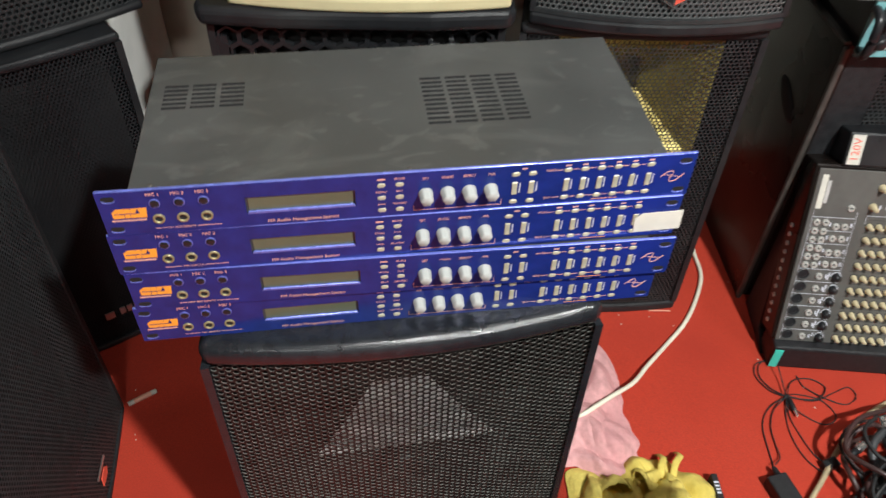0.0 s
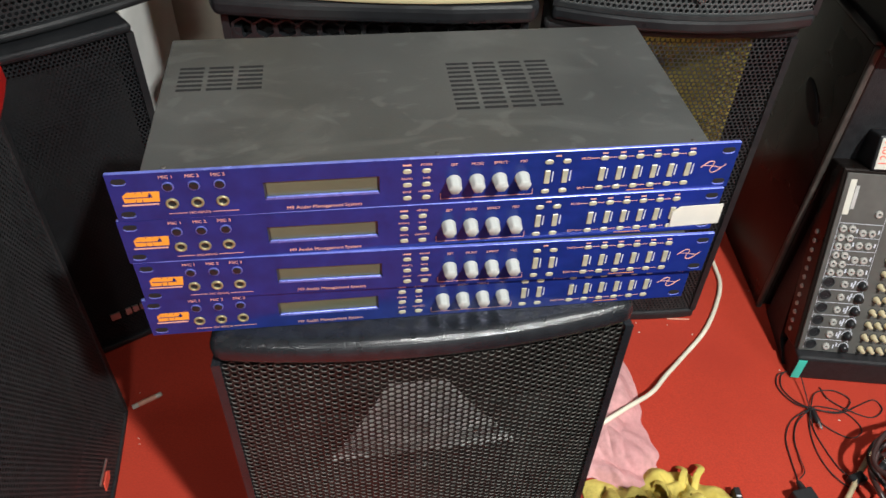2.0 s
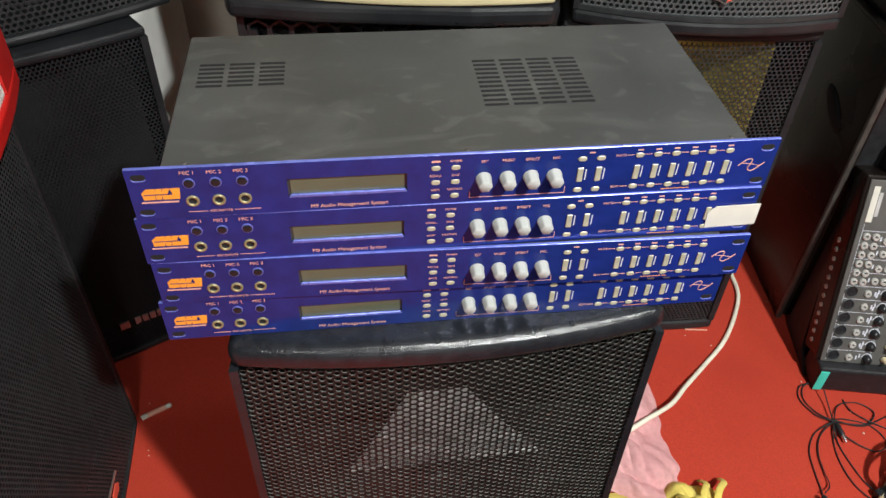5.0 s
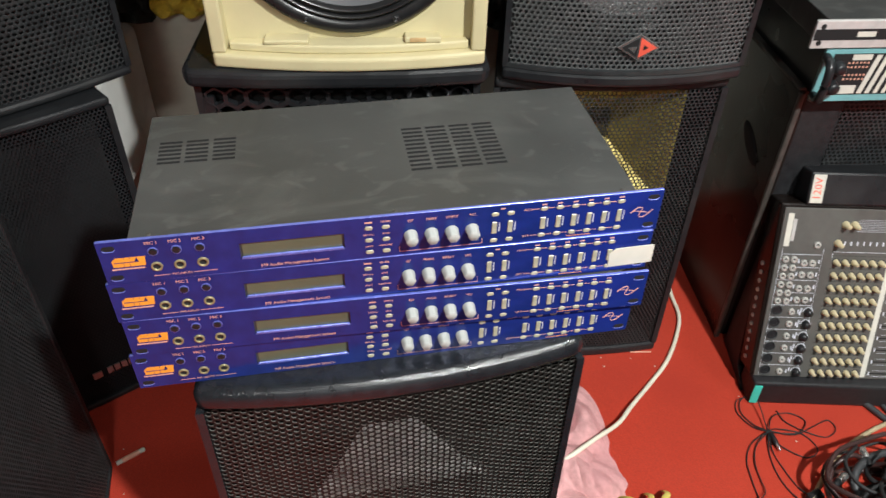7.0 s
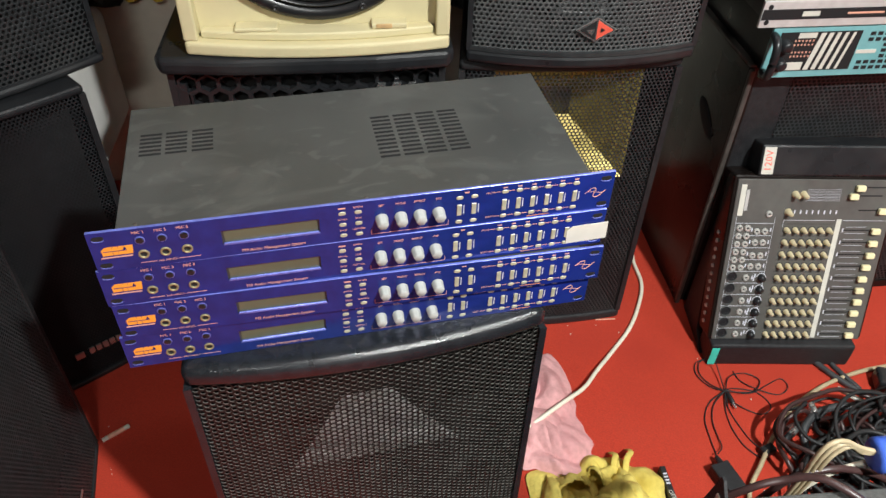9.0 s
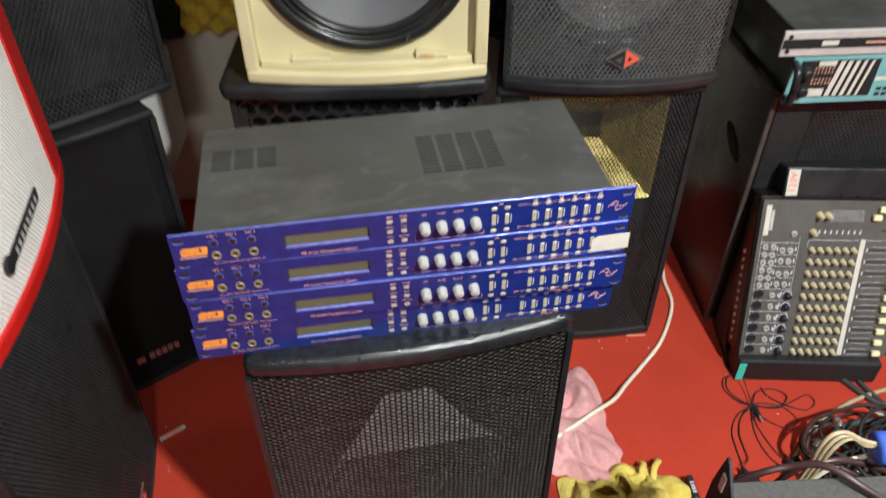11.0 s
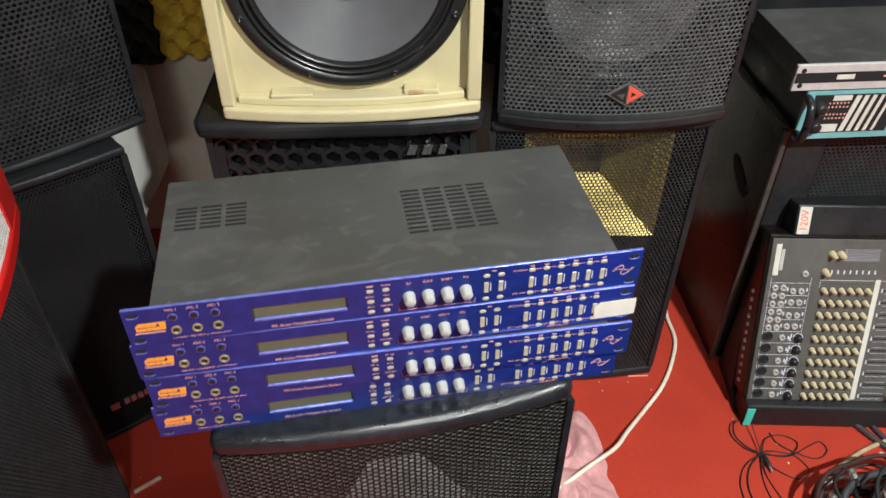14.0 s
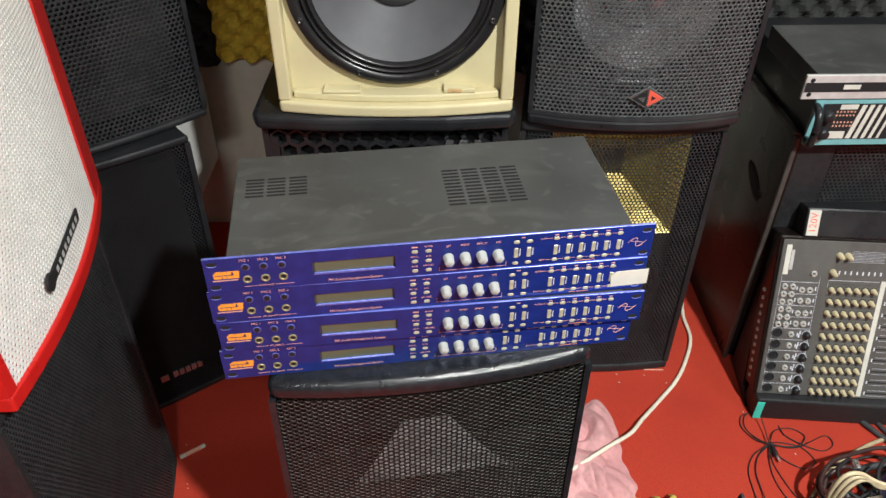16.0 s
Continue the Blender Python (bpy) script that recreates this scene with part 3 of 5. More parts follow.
for k in range(5):
    part("plate_letter_bar", box(0.044 + 0.0125 * k, 0.0535 + 0.0125 * k, -0.0075, -0.0045, 0.068, 0.082), STEEL, plant, "worn silver bar of the maker's plate")
part("plate_letter_bar", box(0.018, 0.034, -0.0085, -0.0055, 0.068, 0.082), STEEL, plant, "worn silver bar of the maker's plate")

plant_top = cabinet("loudspeaker", pose(-0.489, 0.533, 0.585, 0, 0, 29), "black loudspeaker with a wide-hole grille, stacked on another by the wall", 0.38, 0.33, 0.60, 0.016, 0.29, 0.008, 0.03, 0.014, 0.07, PLASTIC, 0.009)
perforated("grille", -0.182, 0.182, 0.014, 0.57, 0.0084, 0.0066, lambda u, v: (u, 0.004 - 0.014 * (1 - (2 * u / 0.38) ** 2), v), GRILLE, plant_top, 0.0014, "black perforated steel grille", HOLE_RIM)

# big one at the left with the red cabinet on top; its front looks to +x
SIDE = pose(-0.458, 0.130, 0, 0, 0, 90)
left = cabinet("loudspeaker", SIDE, "tall black loudspeaker with a dull perforated grille and a red mark", 0.420, 0.36, 0.629, 0.006, 0.33, 0.010, 0.02, 0.010, 0.06, BLACK_PAINT, 0.006)
perforated("grille", -0.200, 0.205, 0.010, 0.609, 0.0066, 0.0047, lambda u, v: (u, 0.003 - 0.005 * (1 - (2 * u / 0.42) ** 2), v), GRILLE_FINE, left, 0.0, "dull black perforated grille")
part("badge", prism([(0.036, 0.046), (0.060, 0.044), (0.068, 0.052), (0.060, 0.062), (0.040, 0.062)], 0, 0.002, 0.0005, 1, m=Matrix.Translation((0, -0.0055, 0)) @ FACE), RED_PRINT, left, "small red badge")
part("badge_edge", prism([(0.030, 0.071), (0.074, 0.070), (0.074, 0.074), (0.030, 0.075)], 0, 0.002, m=Matrix.Translation((0, -0.0055, 0)) @ FACE), STEEL, left, "silver bar over the badge")

red = thing("red_loudspeaker", pose(-0.435, 0.132, 0.632, 0, 0, 90), "red lacquered loudspeaker with bowed white grille and black badge", "loudspeaker", "loudspeakers")
RW, RB, RH = 0.412, 0.024, 0.59
rplan = bowed(RW, RB) + [(RW / 2 - 0.03, 0.36), (-RW / 2 + 0.03, 0.36)]
part("bottom_board", prism(rplan, 0, 0.022, 0.004), RED_PAINT, red)
part("top_board", prism(rplan, RH - 0.018, RH, 0.004), RED_PAINT, red)
for s, rim in ((-1, 0.012), (1, 0.037)):
    quad = [(s * RW / 2, 0), (s * (RW / 2 - 0.005), 0.06), (s * (RW / 2 - rim - 0.005), 0.06), (s * (RW / 2 - rim), 0)]
    part("side_board", prism(quad[::s], 0.022, RH - 0.018), RED_PAINT, red)
part("body", prism([(-RW / 2 + 0.005, 0.06), (RW / 2 - 0.005, 0.06), (RW / 2 - 0.03, 0.36), (-RW / 2 + 0.03, 0.36)], 0.018, RH - 0.018), RED_PAINT, red)
RED_FRONT = lambda u, v: (u, 0.003 - (RB - 0.002) * (1 - (2 * u / RW) ** 2), v)
perforated("grille", -0.196, 0.170, 0.018, RH - 0.018, 0.0068, 0.0043, RED_FRONT, GRILLE_WHITE, red, 0.0012, "white perforated steel grille")
for u0, u1 in ((-0.2055, -0.192), (0.142, 0.2055)):
    steps = [u0 + (u1 - u0) * k / 6 for k in range(7)]
    edge = [(u, RED_FRONT(u, 0)[1] - 0.003) for u in steps] + [(u, RED_FRONT(u, 0)[1] + 0.003) for u in steps[::-1]]
    part("bezel", prism(edge, 0.0222, RH - 0.0182), RED_PAINT, red, "red lacquered edge round the grille")
part("lining", box(-0.192, 0.165, 0.02, 0.026, 0.022, RH - 0.018), GRILLE_CLOTH, red, "grey cloth behind the grille")
bm = prism([(-0.0085, -0.064), (0.0075, -0.062), (0.0085, 0.062), (-0.0070, 0.066)], 0, 0.003, 0.001, 1)
lathe([(0.0105, 0), (0.0105, 0.0035), (0, 0.0040)], 18, bm=bm, m=Matrix.Translation((-0.002, -0.062, 0)))
BADGE = Matrix.Translation((-0.022, -0.0195, 0.068)) @ FACE @ pose(0, 0, 0, 0, 0, -88)
bm.transform(BADGE)
badge = part("badge", bm, DARK, red, "black bar-shaped badge")
for k in range(8):
    part("letter_bar", box(-0.0035, 0.0035, -0.040 + 0.0125 * k, -0.034 + 0.0125 * k, 0.0030, 0.0034, m=BADGE), ALU, badge)


# ---- the stack of four audio processors ----
def pill(w, h, d, bevel=0.0006):
    """A flat button with rounded ends, facing +z."""
    r, n = h / 2, 6
    pts = [((w / 2 - r) + r * math.cos(a), r * math.sin(a)) for a in (math.pi * (k / n - 0.5) for k in range(n + 1))]
    pts += [(-x, -y) for x, y in pts]
    return prism(pts, 0, d, bevel, 1)


def on_panel(x, z, y=0.0):
    return Matrix.Translation((x, y, z)) @ FACE


def shared(name, data, parent, m, label=""):
    """One more piece on a mesh that exists already."""
    ob = new(name, data)
    ob.parent, ob.matrix_local = parent, m
    return tagged(ob, label) if label else ob


def processor():
    """One rack unit; its origin is the middle of the panel's lower front edge."""
    u = thing("audio_processor", Matrix(), "blue-fronted rack audio processor with white knobs and a small display", "audio processor", "stack of audio processors")
    part("case", box(-0.2175, 0.2175, 0.0030, 0.198, 0.0012, 0.0425, 0.0012, 2), LID, u, "dusty black steel case")
    # panel: a plate with its display window cut out
    bm = bmesh.new()
    for x0, x1, z0, z1 in ((-0.2413, -0.131, 0.0, 0.044), (-0.044, 0.2413, 0.0, 0.044), (-0.131, -0.044, 0.0, 0.0130), (-0.131, -0.044, 0.0300, 0.044)):
        box(x0, x1, 0.0, 0.003, z0, z1, bm=bm)
    bmesh.ops.remove_doubles(bm, verts=bm.verts[:], dist=1e-6)
    panel = part("front_panel", bm, BLUE, u, "blue anodised front panel")
    # thin pale strip: the top edge's highlight as a colour
    part("panel_edge", box(-0.2413, 0.2413, 0.0002, 0.0030, 0.04405, 0.0446, 0.0002, 1), BLUE_EDGE, panel, "light top edge strip, coloured as a highlight")
    part("display", box(-0.129, -0.046, 0.0018, 0.0028, 0.0150, 0.0300), LCD, u, "dark olive display, switched off")
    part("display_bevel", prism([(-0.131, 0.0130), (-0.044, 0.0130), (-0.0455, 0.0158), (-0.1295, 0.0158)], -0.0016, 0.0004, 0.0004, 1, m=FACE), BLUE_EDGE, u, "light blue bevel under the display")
    slot = None
    for x in (-0.2325, 0.2325):
        for z in (0.0375, 0.0065):
            if slot is None:
                slot = part("ear_slot", pill(0.0105, 0.0052, 0.0004, 0), DARK, panel)
                slot.matrix_local = on_panel(x, z)
            else:
                shared("ear_slot", slot.data, panel, on_panel(x, z))
            # pale crescent painting the highlight below each slot
            part("slot_glint", tube([(x - 0.0050, -0.0002, z - 0.0012), (x - 0.0030, -0.0003, z - 0.0027), (x + 0.0030, -0.0003, z - 0.0027), (x + 0.0050, -0.0002, z - 0.0012)], 0.0005, 5, 4), BLUE_EDGE, panel, "highlight drawn under the ear slot")
    # orange maker's mark as plain blocks
    for x0, x1, cut in ((-0.2352, -0.2260, 0.003), (-0.2253, -0.2214, 0.0), (-0.2207, -0.2088, 0.0)):
        part("logo_block", prism([(x0 + cut * 0.4, 0), (x1, 0), (x1 + 0.0012, 0.0095), (x0 + 0.0012 + cut, 0.0095), (x0 + cut * 0.2, 0.0062)], 0, 0.0003, m=on_panel(0.0015, 0.0178)), ORANGE, panel, "orange logo block")
    part("logo_slit", box(-0.2315, -0.2120, -0.0005, -0.0003, 0.0220, 0.0227), BLUE, panel)
    part("logo_slit", prism([(-0.2150, 0.0230), (-0.2118, 0.0230), (-0.2134, 0.0268)], 0.0003, 0.0005, m=FACE), BLUE, panel)
    part("logo_line", box(-0.2345, -0.2085, -0.0003, 0, 0.0148, 0.0160), SALMON, panel)
    knob = jack = None
    for k, x in enumerate((-0.199, -0.1805, -0.162)):
        lettering("lettering", "MIC %d" % (k + 1), 0.0042, SALMON, panel, on_panel(x, 0.0400, -0.0002))
        if knob is None:
            knob = part("trim_knob", lathe([(0.0043, 0), (0.0043, 0.0008), (0.0036, 0.0010), (0.0034, 0.0004), (0.0026, 0.0004), (0.0025, 0.0018), (0, 0.0018)], 16), (BLUE_EDGE, PLASTIC), u, "tiny recessed black trim knob")
            for p in knob.data.polygons:
                p.material_index = 0 if Vector(p.center).xy.length > 0.0035 else 1
            knob.matrix_local = on_panel(x, 0.0312)
            jack = part("jack_socket", lathe([(0.0048, 0), (0.0048, 0.0010), (0.0044, 0.0014), (0.0032, 0.0014), (0.0030, 0.0004), (0, 0.0003)], 20), (BRASS, DARK), u, "brass-ringed jack socket", smooth=True)
            for p in jack.data.polygons:
                p.material_index = 1 if (Vector(p.center).xy.length < 0.0030) else 0
            jack.matrix_local = on_panel(x, 0.0152)
        else:
            shared("trim_knob", knob.data, u, on_panel(x, 0.0312), "tiny recessed black trim knob")
            shared("jack_socket", jack.data, u, on_panel(x, 0.0152), "brass-ringed jack socket")
    lettering("lettering", "MIC INPUTS", 0.0030, SALMON, panel, on_panel(-0.1805, 0.0050, -0.0002))
    part("print_line", box(-0.2035, -0.190, -0.0002, 0, 0.0049, 0.0053), SALMON, panel)
    part("print_line", box(-0.171, -0.152, -0.0002, 0, 0.0049, 0.0053), SALMON, panel)
    lettering("lettering", "M9 Audio Management System", 0.0046, SALMON, panel, on_panel(-0.087, 0.0042, -0.0002))
    # round-ended buttons
    button = part("button", pill(0.0070, 0.0043, 0.0013), BUTTON, u, "beige push button")
    button.matrix_local = on_panel(-0.023, 0.0335)
    labels = (("RECALL", -0.023, 0.0262), ("SAVE", -0.0083, 0.0262), ("BACK", -0.023, 0.0132), ("NEXT/ESC", -0.0083, 0.0132), ("REVERB", -0.0083, 0.0390))
    for text, x, z in labels:
        lettering("lettering", text, 0.0026, SALMON, panel, on_panel(x, z, -0.0002))
    part("print_bar", box(-0.0262, -0.0198, -0.0002, 0, 0.0383, 0.0397), SALMON, panel)
    spots = [(-0.0083, 0.0335)] + [(x, z) for x in (-0.023, -0.0083) for z in (0.0205, 0.0075)]
    spots += [(x, z) for x in (0.087, 0.1012) for z in (0.0355, 0.0065)]
    spots += [(0.131 + 0.0142 * k, z) for k in range(6) for z in (0.0365, 0.0073)]
    for x, z in spots:
        shared("button", button.data, u, on_panel(x, z), "beige push button")
    light = part("indicator", box(-0.0022, 0.0022, -0.0064, 0.0064, 0, 0.0012, 0.0003, 1), SLOT_LIGHT, u, "unlit indicator bar")
    light.matrix_local = on_panel(0.087, 0.0208)
    tick = part("print_bar", box(-0.0004, 0.0004, -0.0050, 0.0050, 0, 0.0002), PALE_PRINT, panel)
    tick.matrix_local = on_panel(0.0915, 0.0205)
    mark = part("print_bar", box(-0.0022, 0.0022, -0.0006, 0.0006, 0, 0.0002), SALMON, panel)
    mark.matrix_local = on_panel(0.094, 0.0405)
    for x in [0.1012] + [0.131 + 0.0142 * k for k in range(6)]:
        shared("indicator", light.data, u, on_panel(x, 0.0208), "unlit indicator bar")
        shared("print_bar", tick.data, panel, on_panel(x + 0.0045, 0.0205))
    for k in range(6):
        shared("print_bar", mark.data, panel, on_panel(0.131 + 0.0142 * k, 0.0408))
    for k in range(5):
        part("print_line", box(0.1350 + 0.0142 * k, 0.1408 + 0.0142 * k, -0.0002, 0, 0.0364, 0.0368), SALMON, panel)
        part("print_line", box(0.1350 + 0.0142 * k, 0.1408 + 0.0142 * k, -0.0002, 0, 0.0070, 0.0074), SALMON, panel)
    lettering("lettering", "MUTE", 0.0030, SALMON, panel, on_panel(0.1165, 0.0365, -0.0002))
    lettering("lettering", "EDIT", 0.0030, SALMON, panel, on_panel(0.1165, 0.0073, -0.0002))
    part("print_line", box(0.1205, 0.1268, -0.0002, 0, 0.0363, 0.0367), SALMON, panel)
    part("print_line", box(0.1205, 0.1268, -0.0002, 0, 0.0071, 0.0075), SALMON, panel)
    part("print_line", box(0.155, 0.178, -0.0002, 0, 0.0022, 0.0027), ORANGE, panel)
    # four white knobs
    cap = lathe([(0.0060, 0), (0.0060, 0.0012), (0.0054, 0.0016), (0.0050, 0.0100), (0.0043, 0.0112), (0, 0.0112)], 24)
    for v in cap.verts:
        if 0.0014 < v.co.z:
            a = math.atan2(v.co.y, v.co.x)
            f = 1 + 0.075 * math.cos(6 * a)
            v.co.x, v.co.y = v.co.x * f, v.co.y * f
    white = part("knob", cap, KNOB_WHITE, u, "white ribbed knob", smooth=True)
    white.matrix_local = on_panel(0.013, 0.0215)
    for x in (0.031, 0.049, 0.067):
        shared("knob", white.data, u, on_panel(x, 0.0215), "white ribbed knob")
    for text, x in (("SET", 0.013), ("MUSIC", 0.031), ("EFFECT", 0.049), ("MIC", 0.067)):
        lettering("lettering", text, 0.0033, SALMON, panel, on_panel(x, 0.0372, -0.0002))
    for x0, x1, z0, z1 in ((0.003, 0.077, 0.0040, 0.0044), (0.003, 0.0034, 0.0044, 0.0100), (0.0766, 0.077, 0.0044, 0.0100)):
        part("print_line", box(x0, x1, -0.0002, 0, z0, z1), SALMON, panel)
    # orange wave mark
    part("wave_mark", tube([(0.213, -0.0003, 0.0215), (0.219, -0.0003, 0.0268), (0.2235, -0.0003, 0.0262), (0.2215, -0.0003, 0.0180), (0.226, -0.0003, 0.0165), (0.234, -0.0003, 0.0236)], 0.00034, 5, 8), SALMON, panel, "salmon wave mark")
    part("wave_mark", tube([(0.215, -0.0003, 0.0236), (0.2225, -0.0003, 0.0225), (0.231, -0.0003, 0.0205)], 0.00025, 5, 6), SALMON, panel)
    # lid: screws and vent slots
    screw = part("screw", lathe([(0.0022, 0), (0.0020, 0.0005), (0.0010, 0.0008), (0, 0.0006)], 12), TRIM, u, "dull lid screw", smooth=True)
    screw.matrix_local = Matrix.Translation((-0.201, 0.0085, 0.0424))
    for x in (0.001, 0.205):
        shared("screw", screw.data, u, Matrix.Translation((x, 0.0085, 0.0424)), "nickel lid screw")
    for x in (-0.2045, -0.1800, -0.1550):
        bm = bmesh.new()
        for k in range(6):
            box(x, x + 0.0205, 0.1105 + 0.0068 * k, 0.1137 + 0.0068 * k, 0.0421, 0.0427, bm=bm)
        part("vent", bm, DARK, u, "row of cooling slots")
    for x in (0.0240, 0.0475, 0.0710, 0.0945):
        bm = bmesh.new()
        for k in range(11):
            box(x, x + 0.0195, 0.0660 + 0.0070 * k, 0.0692 + 0.0070 * k, 0.0421, 0.0427, bm=bm)
        part("vent", bm, DARK, u, "row of cooling slots")
    return u


LEVELS = ((0.0, 0.0, 0.0, 0.7060), (-0.0025, -0.001, -0.30, 0.6615), (-0.0005, -0.0045, -1.1, 0.6170), (-0.0045, 0.001, 0.0, 0.5725))
first = processor()
first.matrix_world = pose(LEVELS[0][0], LEVELS[0][1], LEVELS[0][3])
for x, y, yaw, z in LEVELS[1:]:
    copy_thing(first, pose(x, y, z, 0, 0, yaw))

sticker = part("sticker", prism([(0.200, 0.668), (0.243, 0.669), (0.2425, 0.690), (0.205, 0.6895), (0.199, 0.684)], 0, 0.0008, m=Matrix.Translation((0, -0.0032, 0)) @ FACE), PAPER)
tagged(sticker, "blank white paper sticker on a blue front panel", "sticker")

# ---- right side: dark cabinet, power amplifiers, mixer ----
RIGHT = pose(0.706, 0.463, 0, 0, 0, -6)
base = thing("cabinet_loudspeaker", RIGHT, "tall dark lacquered loudspeaker cabinet carrying power amplifiers", "loudspeaker", "loudspeakers")
part("side_board", box(0, 0.018, 0.004, 0.44, 0, 0.56, 0.002), GLOSS_WOOD, base, "dark glossy side board")
part("side_board", box(0.502, 0.52, 0.004, 0.44, 0, 0.56, 0.002), GLOSS_WOOD, base)
part("top_board", box(0.018, 0.502, 0.004, 0.44, 0.542, 0.56), GLOSS_WOOD, base)
part("back_board", box(0.018, 0.502, 0.422, 0.44, 0, 0.542), GLOSS_WOOD, base)
part("bottom_board", box(0.018, 0.502, 0.004, 0.422, 0, 0.018), GLOSS_WOOD, base)
part("edge_trim", box(-0.002, 0.008, -0.006, 0.003, 0, 0.56, 0.003), TRIM, base, "scuffed grey-brown edge trim")
part("edge_trim", box(-0.002, 0.012, 0.003, 0.44, 0.560, 0.566, 0.002), TRIM, base, "scuffed grey-brown edge trim")
part("baffle", box(0.018, 0.502, 0.05, 0.06, 0.018, 0.542), BAFFLE, base)
# black board that also paints the shade left of the grille
part("front_frame", box(0.016, 0.085, 0.004, 0.020, 0.002, 0.558, 0.002), BLACK_PAINT, base, "black front frame, also standing in for shade")
perforated("grille", 0.085, 0.504, 0.012, 0.545, 0.0085, 0.0062, lambda u, v: (u, 0.008, v), GRILLE, base, 0.0, "black perforated steel grille")
recess = part("handle_recess", lathe([(0.046, 0), (0.043, 0.0025), (0.034, 0.003), (0, 0.003)], 28, m=Matrix.Translation((0.0, 0.097, 0.403)) @ pose(0, 0, 0, 0, -90, 0) @ pose(0, 0, 0, 0, 0, 58) @ Matrix.Diagonal((1.0, 0.34, 1, 1))), DARK, base, "dark oval handle recess", smooth=True)

amp = thing("power_amplifier", Matrix.Translation((0.700, 0.432, 0.561)) @ pose(0, 0, 0, 0, 0, -6), "power amplifier with a teal front panel and black handles", "amplifier", "power amplifiers")
part("case", box(0.012, 0.472, 0.004, 0.36, 0.001, 0.086, 0.002), PLASTIC, amp)
panel = part("front_panel", box(0.0, 0.482, -0.002, 0.004, 0.0, 0.088, 0.001, 1), TEAL, amp, "worn teal front panel")
part("connector_field", box(0.014, 0.150, -0.0028, -0.002, 0.012, 0.080), DARK, panel, "black printed field")
for k in range(5):
    x = 0.070 + 0.0135 * k
    w = 0.0082 - 0.0009 * k
    part("white_stripe", prism([(x, 0.014), (x + w, 0.014), (x + w + 0.011, 0.078), (x + 0.011, 0.078)], 0, 0.0004, m=Matrix.Translation((0, -0.0030, 0)) @ FACE), PAPER, panel, "white slanted stripe")
part("print_block", box(0.034, 0.066, -0.0033, -0.0029, 0.014, 0.028), PAPER, panel)
part("print_block", box(0.044, 0.074, -0.0033, -0.0029, 0.070, 0.079), PAPER, panel)
for r, z in enumerate((0.037, 0.044, 0.057, 0.064)):
    for k in range(6):
        part("print_dot", box(0.040 + 0.006 * k, 0.0425 + 0.006 * k, -0.0033, -0.0029, z, z + 0.003), SALMON, panel)
for z in (0.028, 0.060):
    part("knob", lathe([(0.010, 0), (0.009, 0.014), (0.006, 0.016), (0, 0.016)], 20, m=Matrix.Translation((0.024, -0.0028, z)) @ FACE), PLASTIC, amp, smooth=True)
for r, (z, x0) in enumerate(((0.074, 0.165), (0.064, 0.165), (0.054, 0.195), (0.044, 0.195), (0.034, 0.195), (0.024, 0.160), (0.014, 0.160))):
    for k in range(int((0.44 - x0) / 0.0125)):
        part("vent_hole", box(x0 + 0.0125 * k, x0 + 0.0085 + 0.0125 * k, -0.0028, -0.002, z - 0.003, z + 0.003), DARK, panel)
part("name_bar", box(0.152, 0.186, -0.0030, -0.002, 0.040, 0.046), PAPER, panel, "white name bar")
for x in (0.002, 0.470):
    part("handle", tube([(x, -0.002, 0.012), (x - 0.003, -0.022, 0.014), (x - 0.004, -0.030, 0.030), (x - 0.004, -0.030, 0.058), (x - 0.003, -0.022, 0.074), (x, -0.002, 0.076)], 0.0068, 8, 8), PLASTIC, amp, "thick black handle", smooth=True)


def thin_amp(x, y, z, lid, label):
    """A one-unit device with an aluminium front."""
    a = thing("rack_device", Matrix.Translation((x, y, z)) @ pose(0, 0, 0, 0, 0, -6), label, "rack device", "rack devices")
    part("case", box(0.02, 0.462, 0.003, 0.21, 0.001, 0.042, 0.0015), lid, a, "dusty black case")
    front = part("front_panel", box(0, 0.482, -0.003, 0.003, 0, 0.043, 0.0008, 1), ALU, a, "scratched aluminium front")
    for xx in (0.011, 0.471):
        for zz in (0.009, 0.034):
            part("ear_slot", lathe([(0.0042, 0), (0, 0)], 12, m=Matrix.Translation((xx, -0.0034, zz)) @ FACE), DARK, front)
    part("display_strip", box(0.001, 0.481, -0.0034, -0.003, 0.013, 0.030), DARK, front, "black printed strip")
    part("name_bar", box(0.066, 0.094, -0.0038, -0.0034, 0.018, 0.026), PAPER, front)
    part("name_bar", box(0.140, 0.200, -0.0038, -0.0034, 0.020, 0.023), SALMON, front)
    for k in range(5):
        part("knob", lathe([(0.006, 0), (0.005, 0.010), (0, 0.010)], 14, m=Matrix.Translation((0.26 + 0.03 * k, -0.0034, 0.0215)) @ FACE), PLASTIC, a, smooth=True)
    return a


thin_amp(0.668, 0.432, 0.652, LID, "one-unit rack device with an aluminium front on the teal amplifier")

# mixer leaning on the cabinet; local x along its width, y up its slope, z out of its face
mixer = thing("mixer", pose(0.690, 0.290, 0, 0, 0, -12), "grey audio mixer with ivory knobs, leaning back on the dark cabinet", "mixer")
part("front_bar", box(0.0, 0.285, 0.0, 0.060, 0.0, 0.056, 0.005), BLACK_PAINT, mixer, "black front rest")
SLOPE = Matrix.Translation((0.002, 0.018, 0.057)) @ pose(0, 0, 0, 71, 0, 0) @ pose(0, 0, 0, 0, 0, 0.3) @ Matrix.Diagonal((0.955, 1, 1, 1))
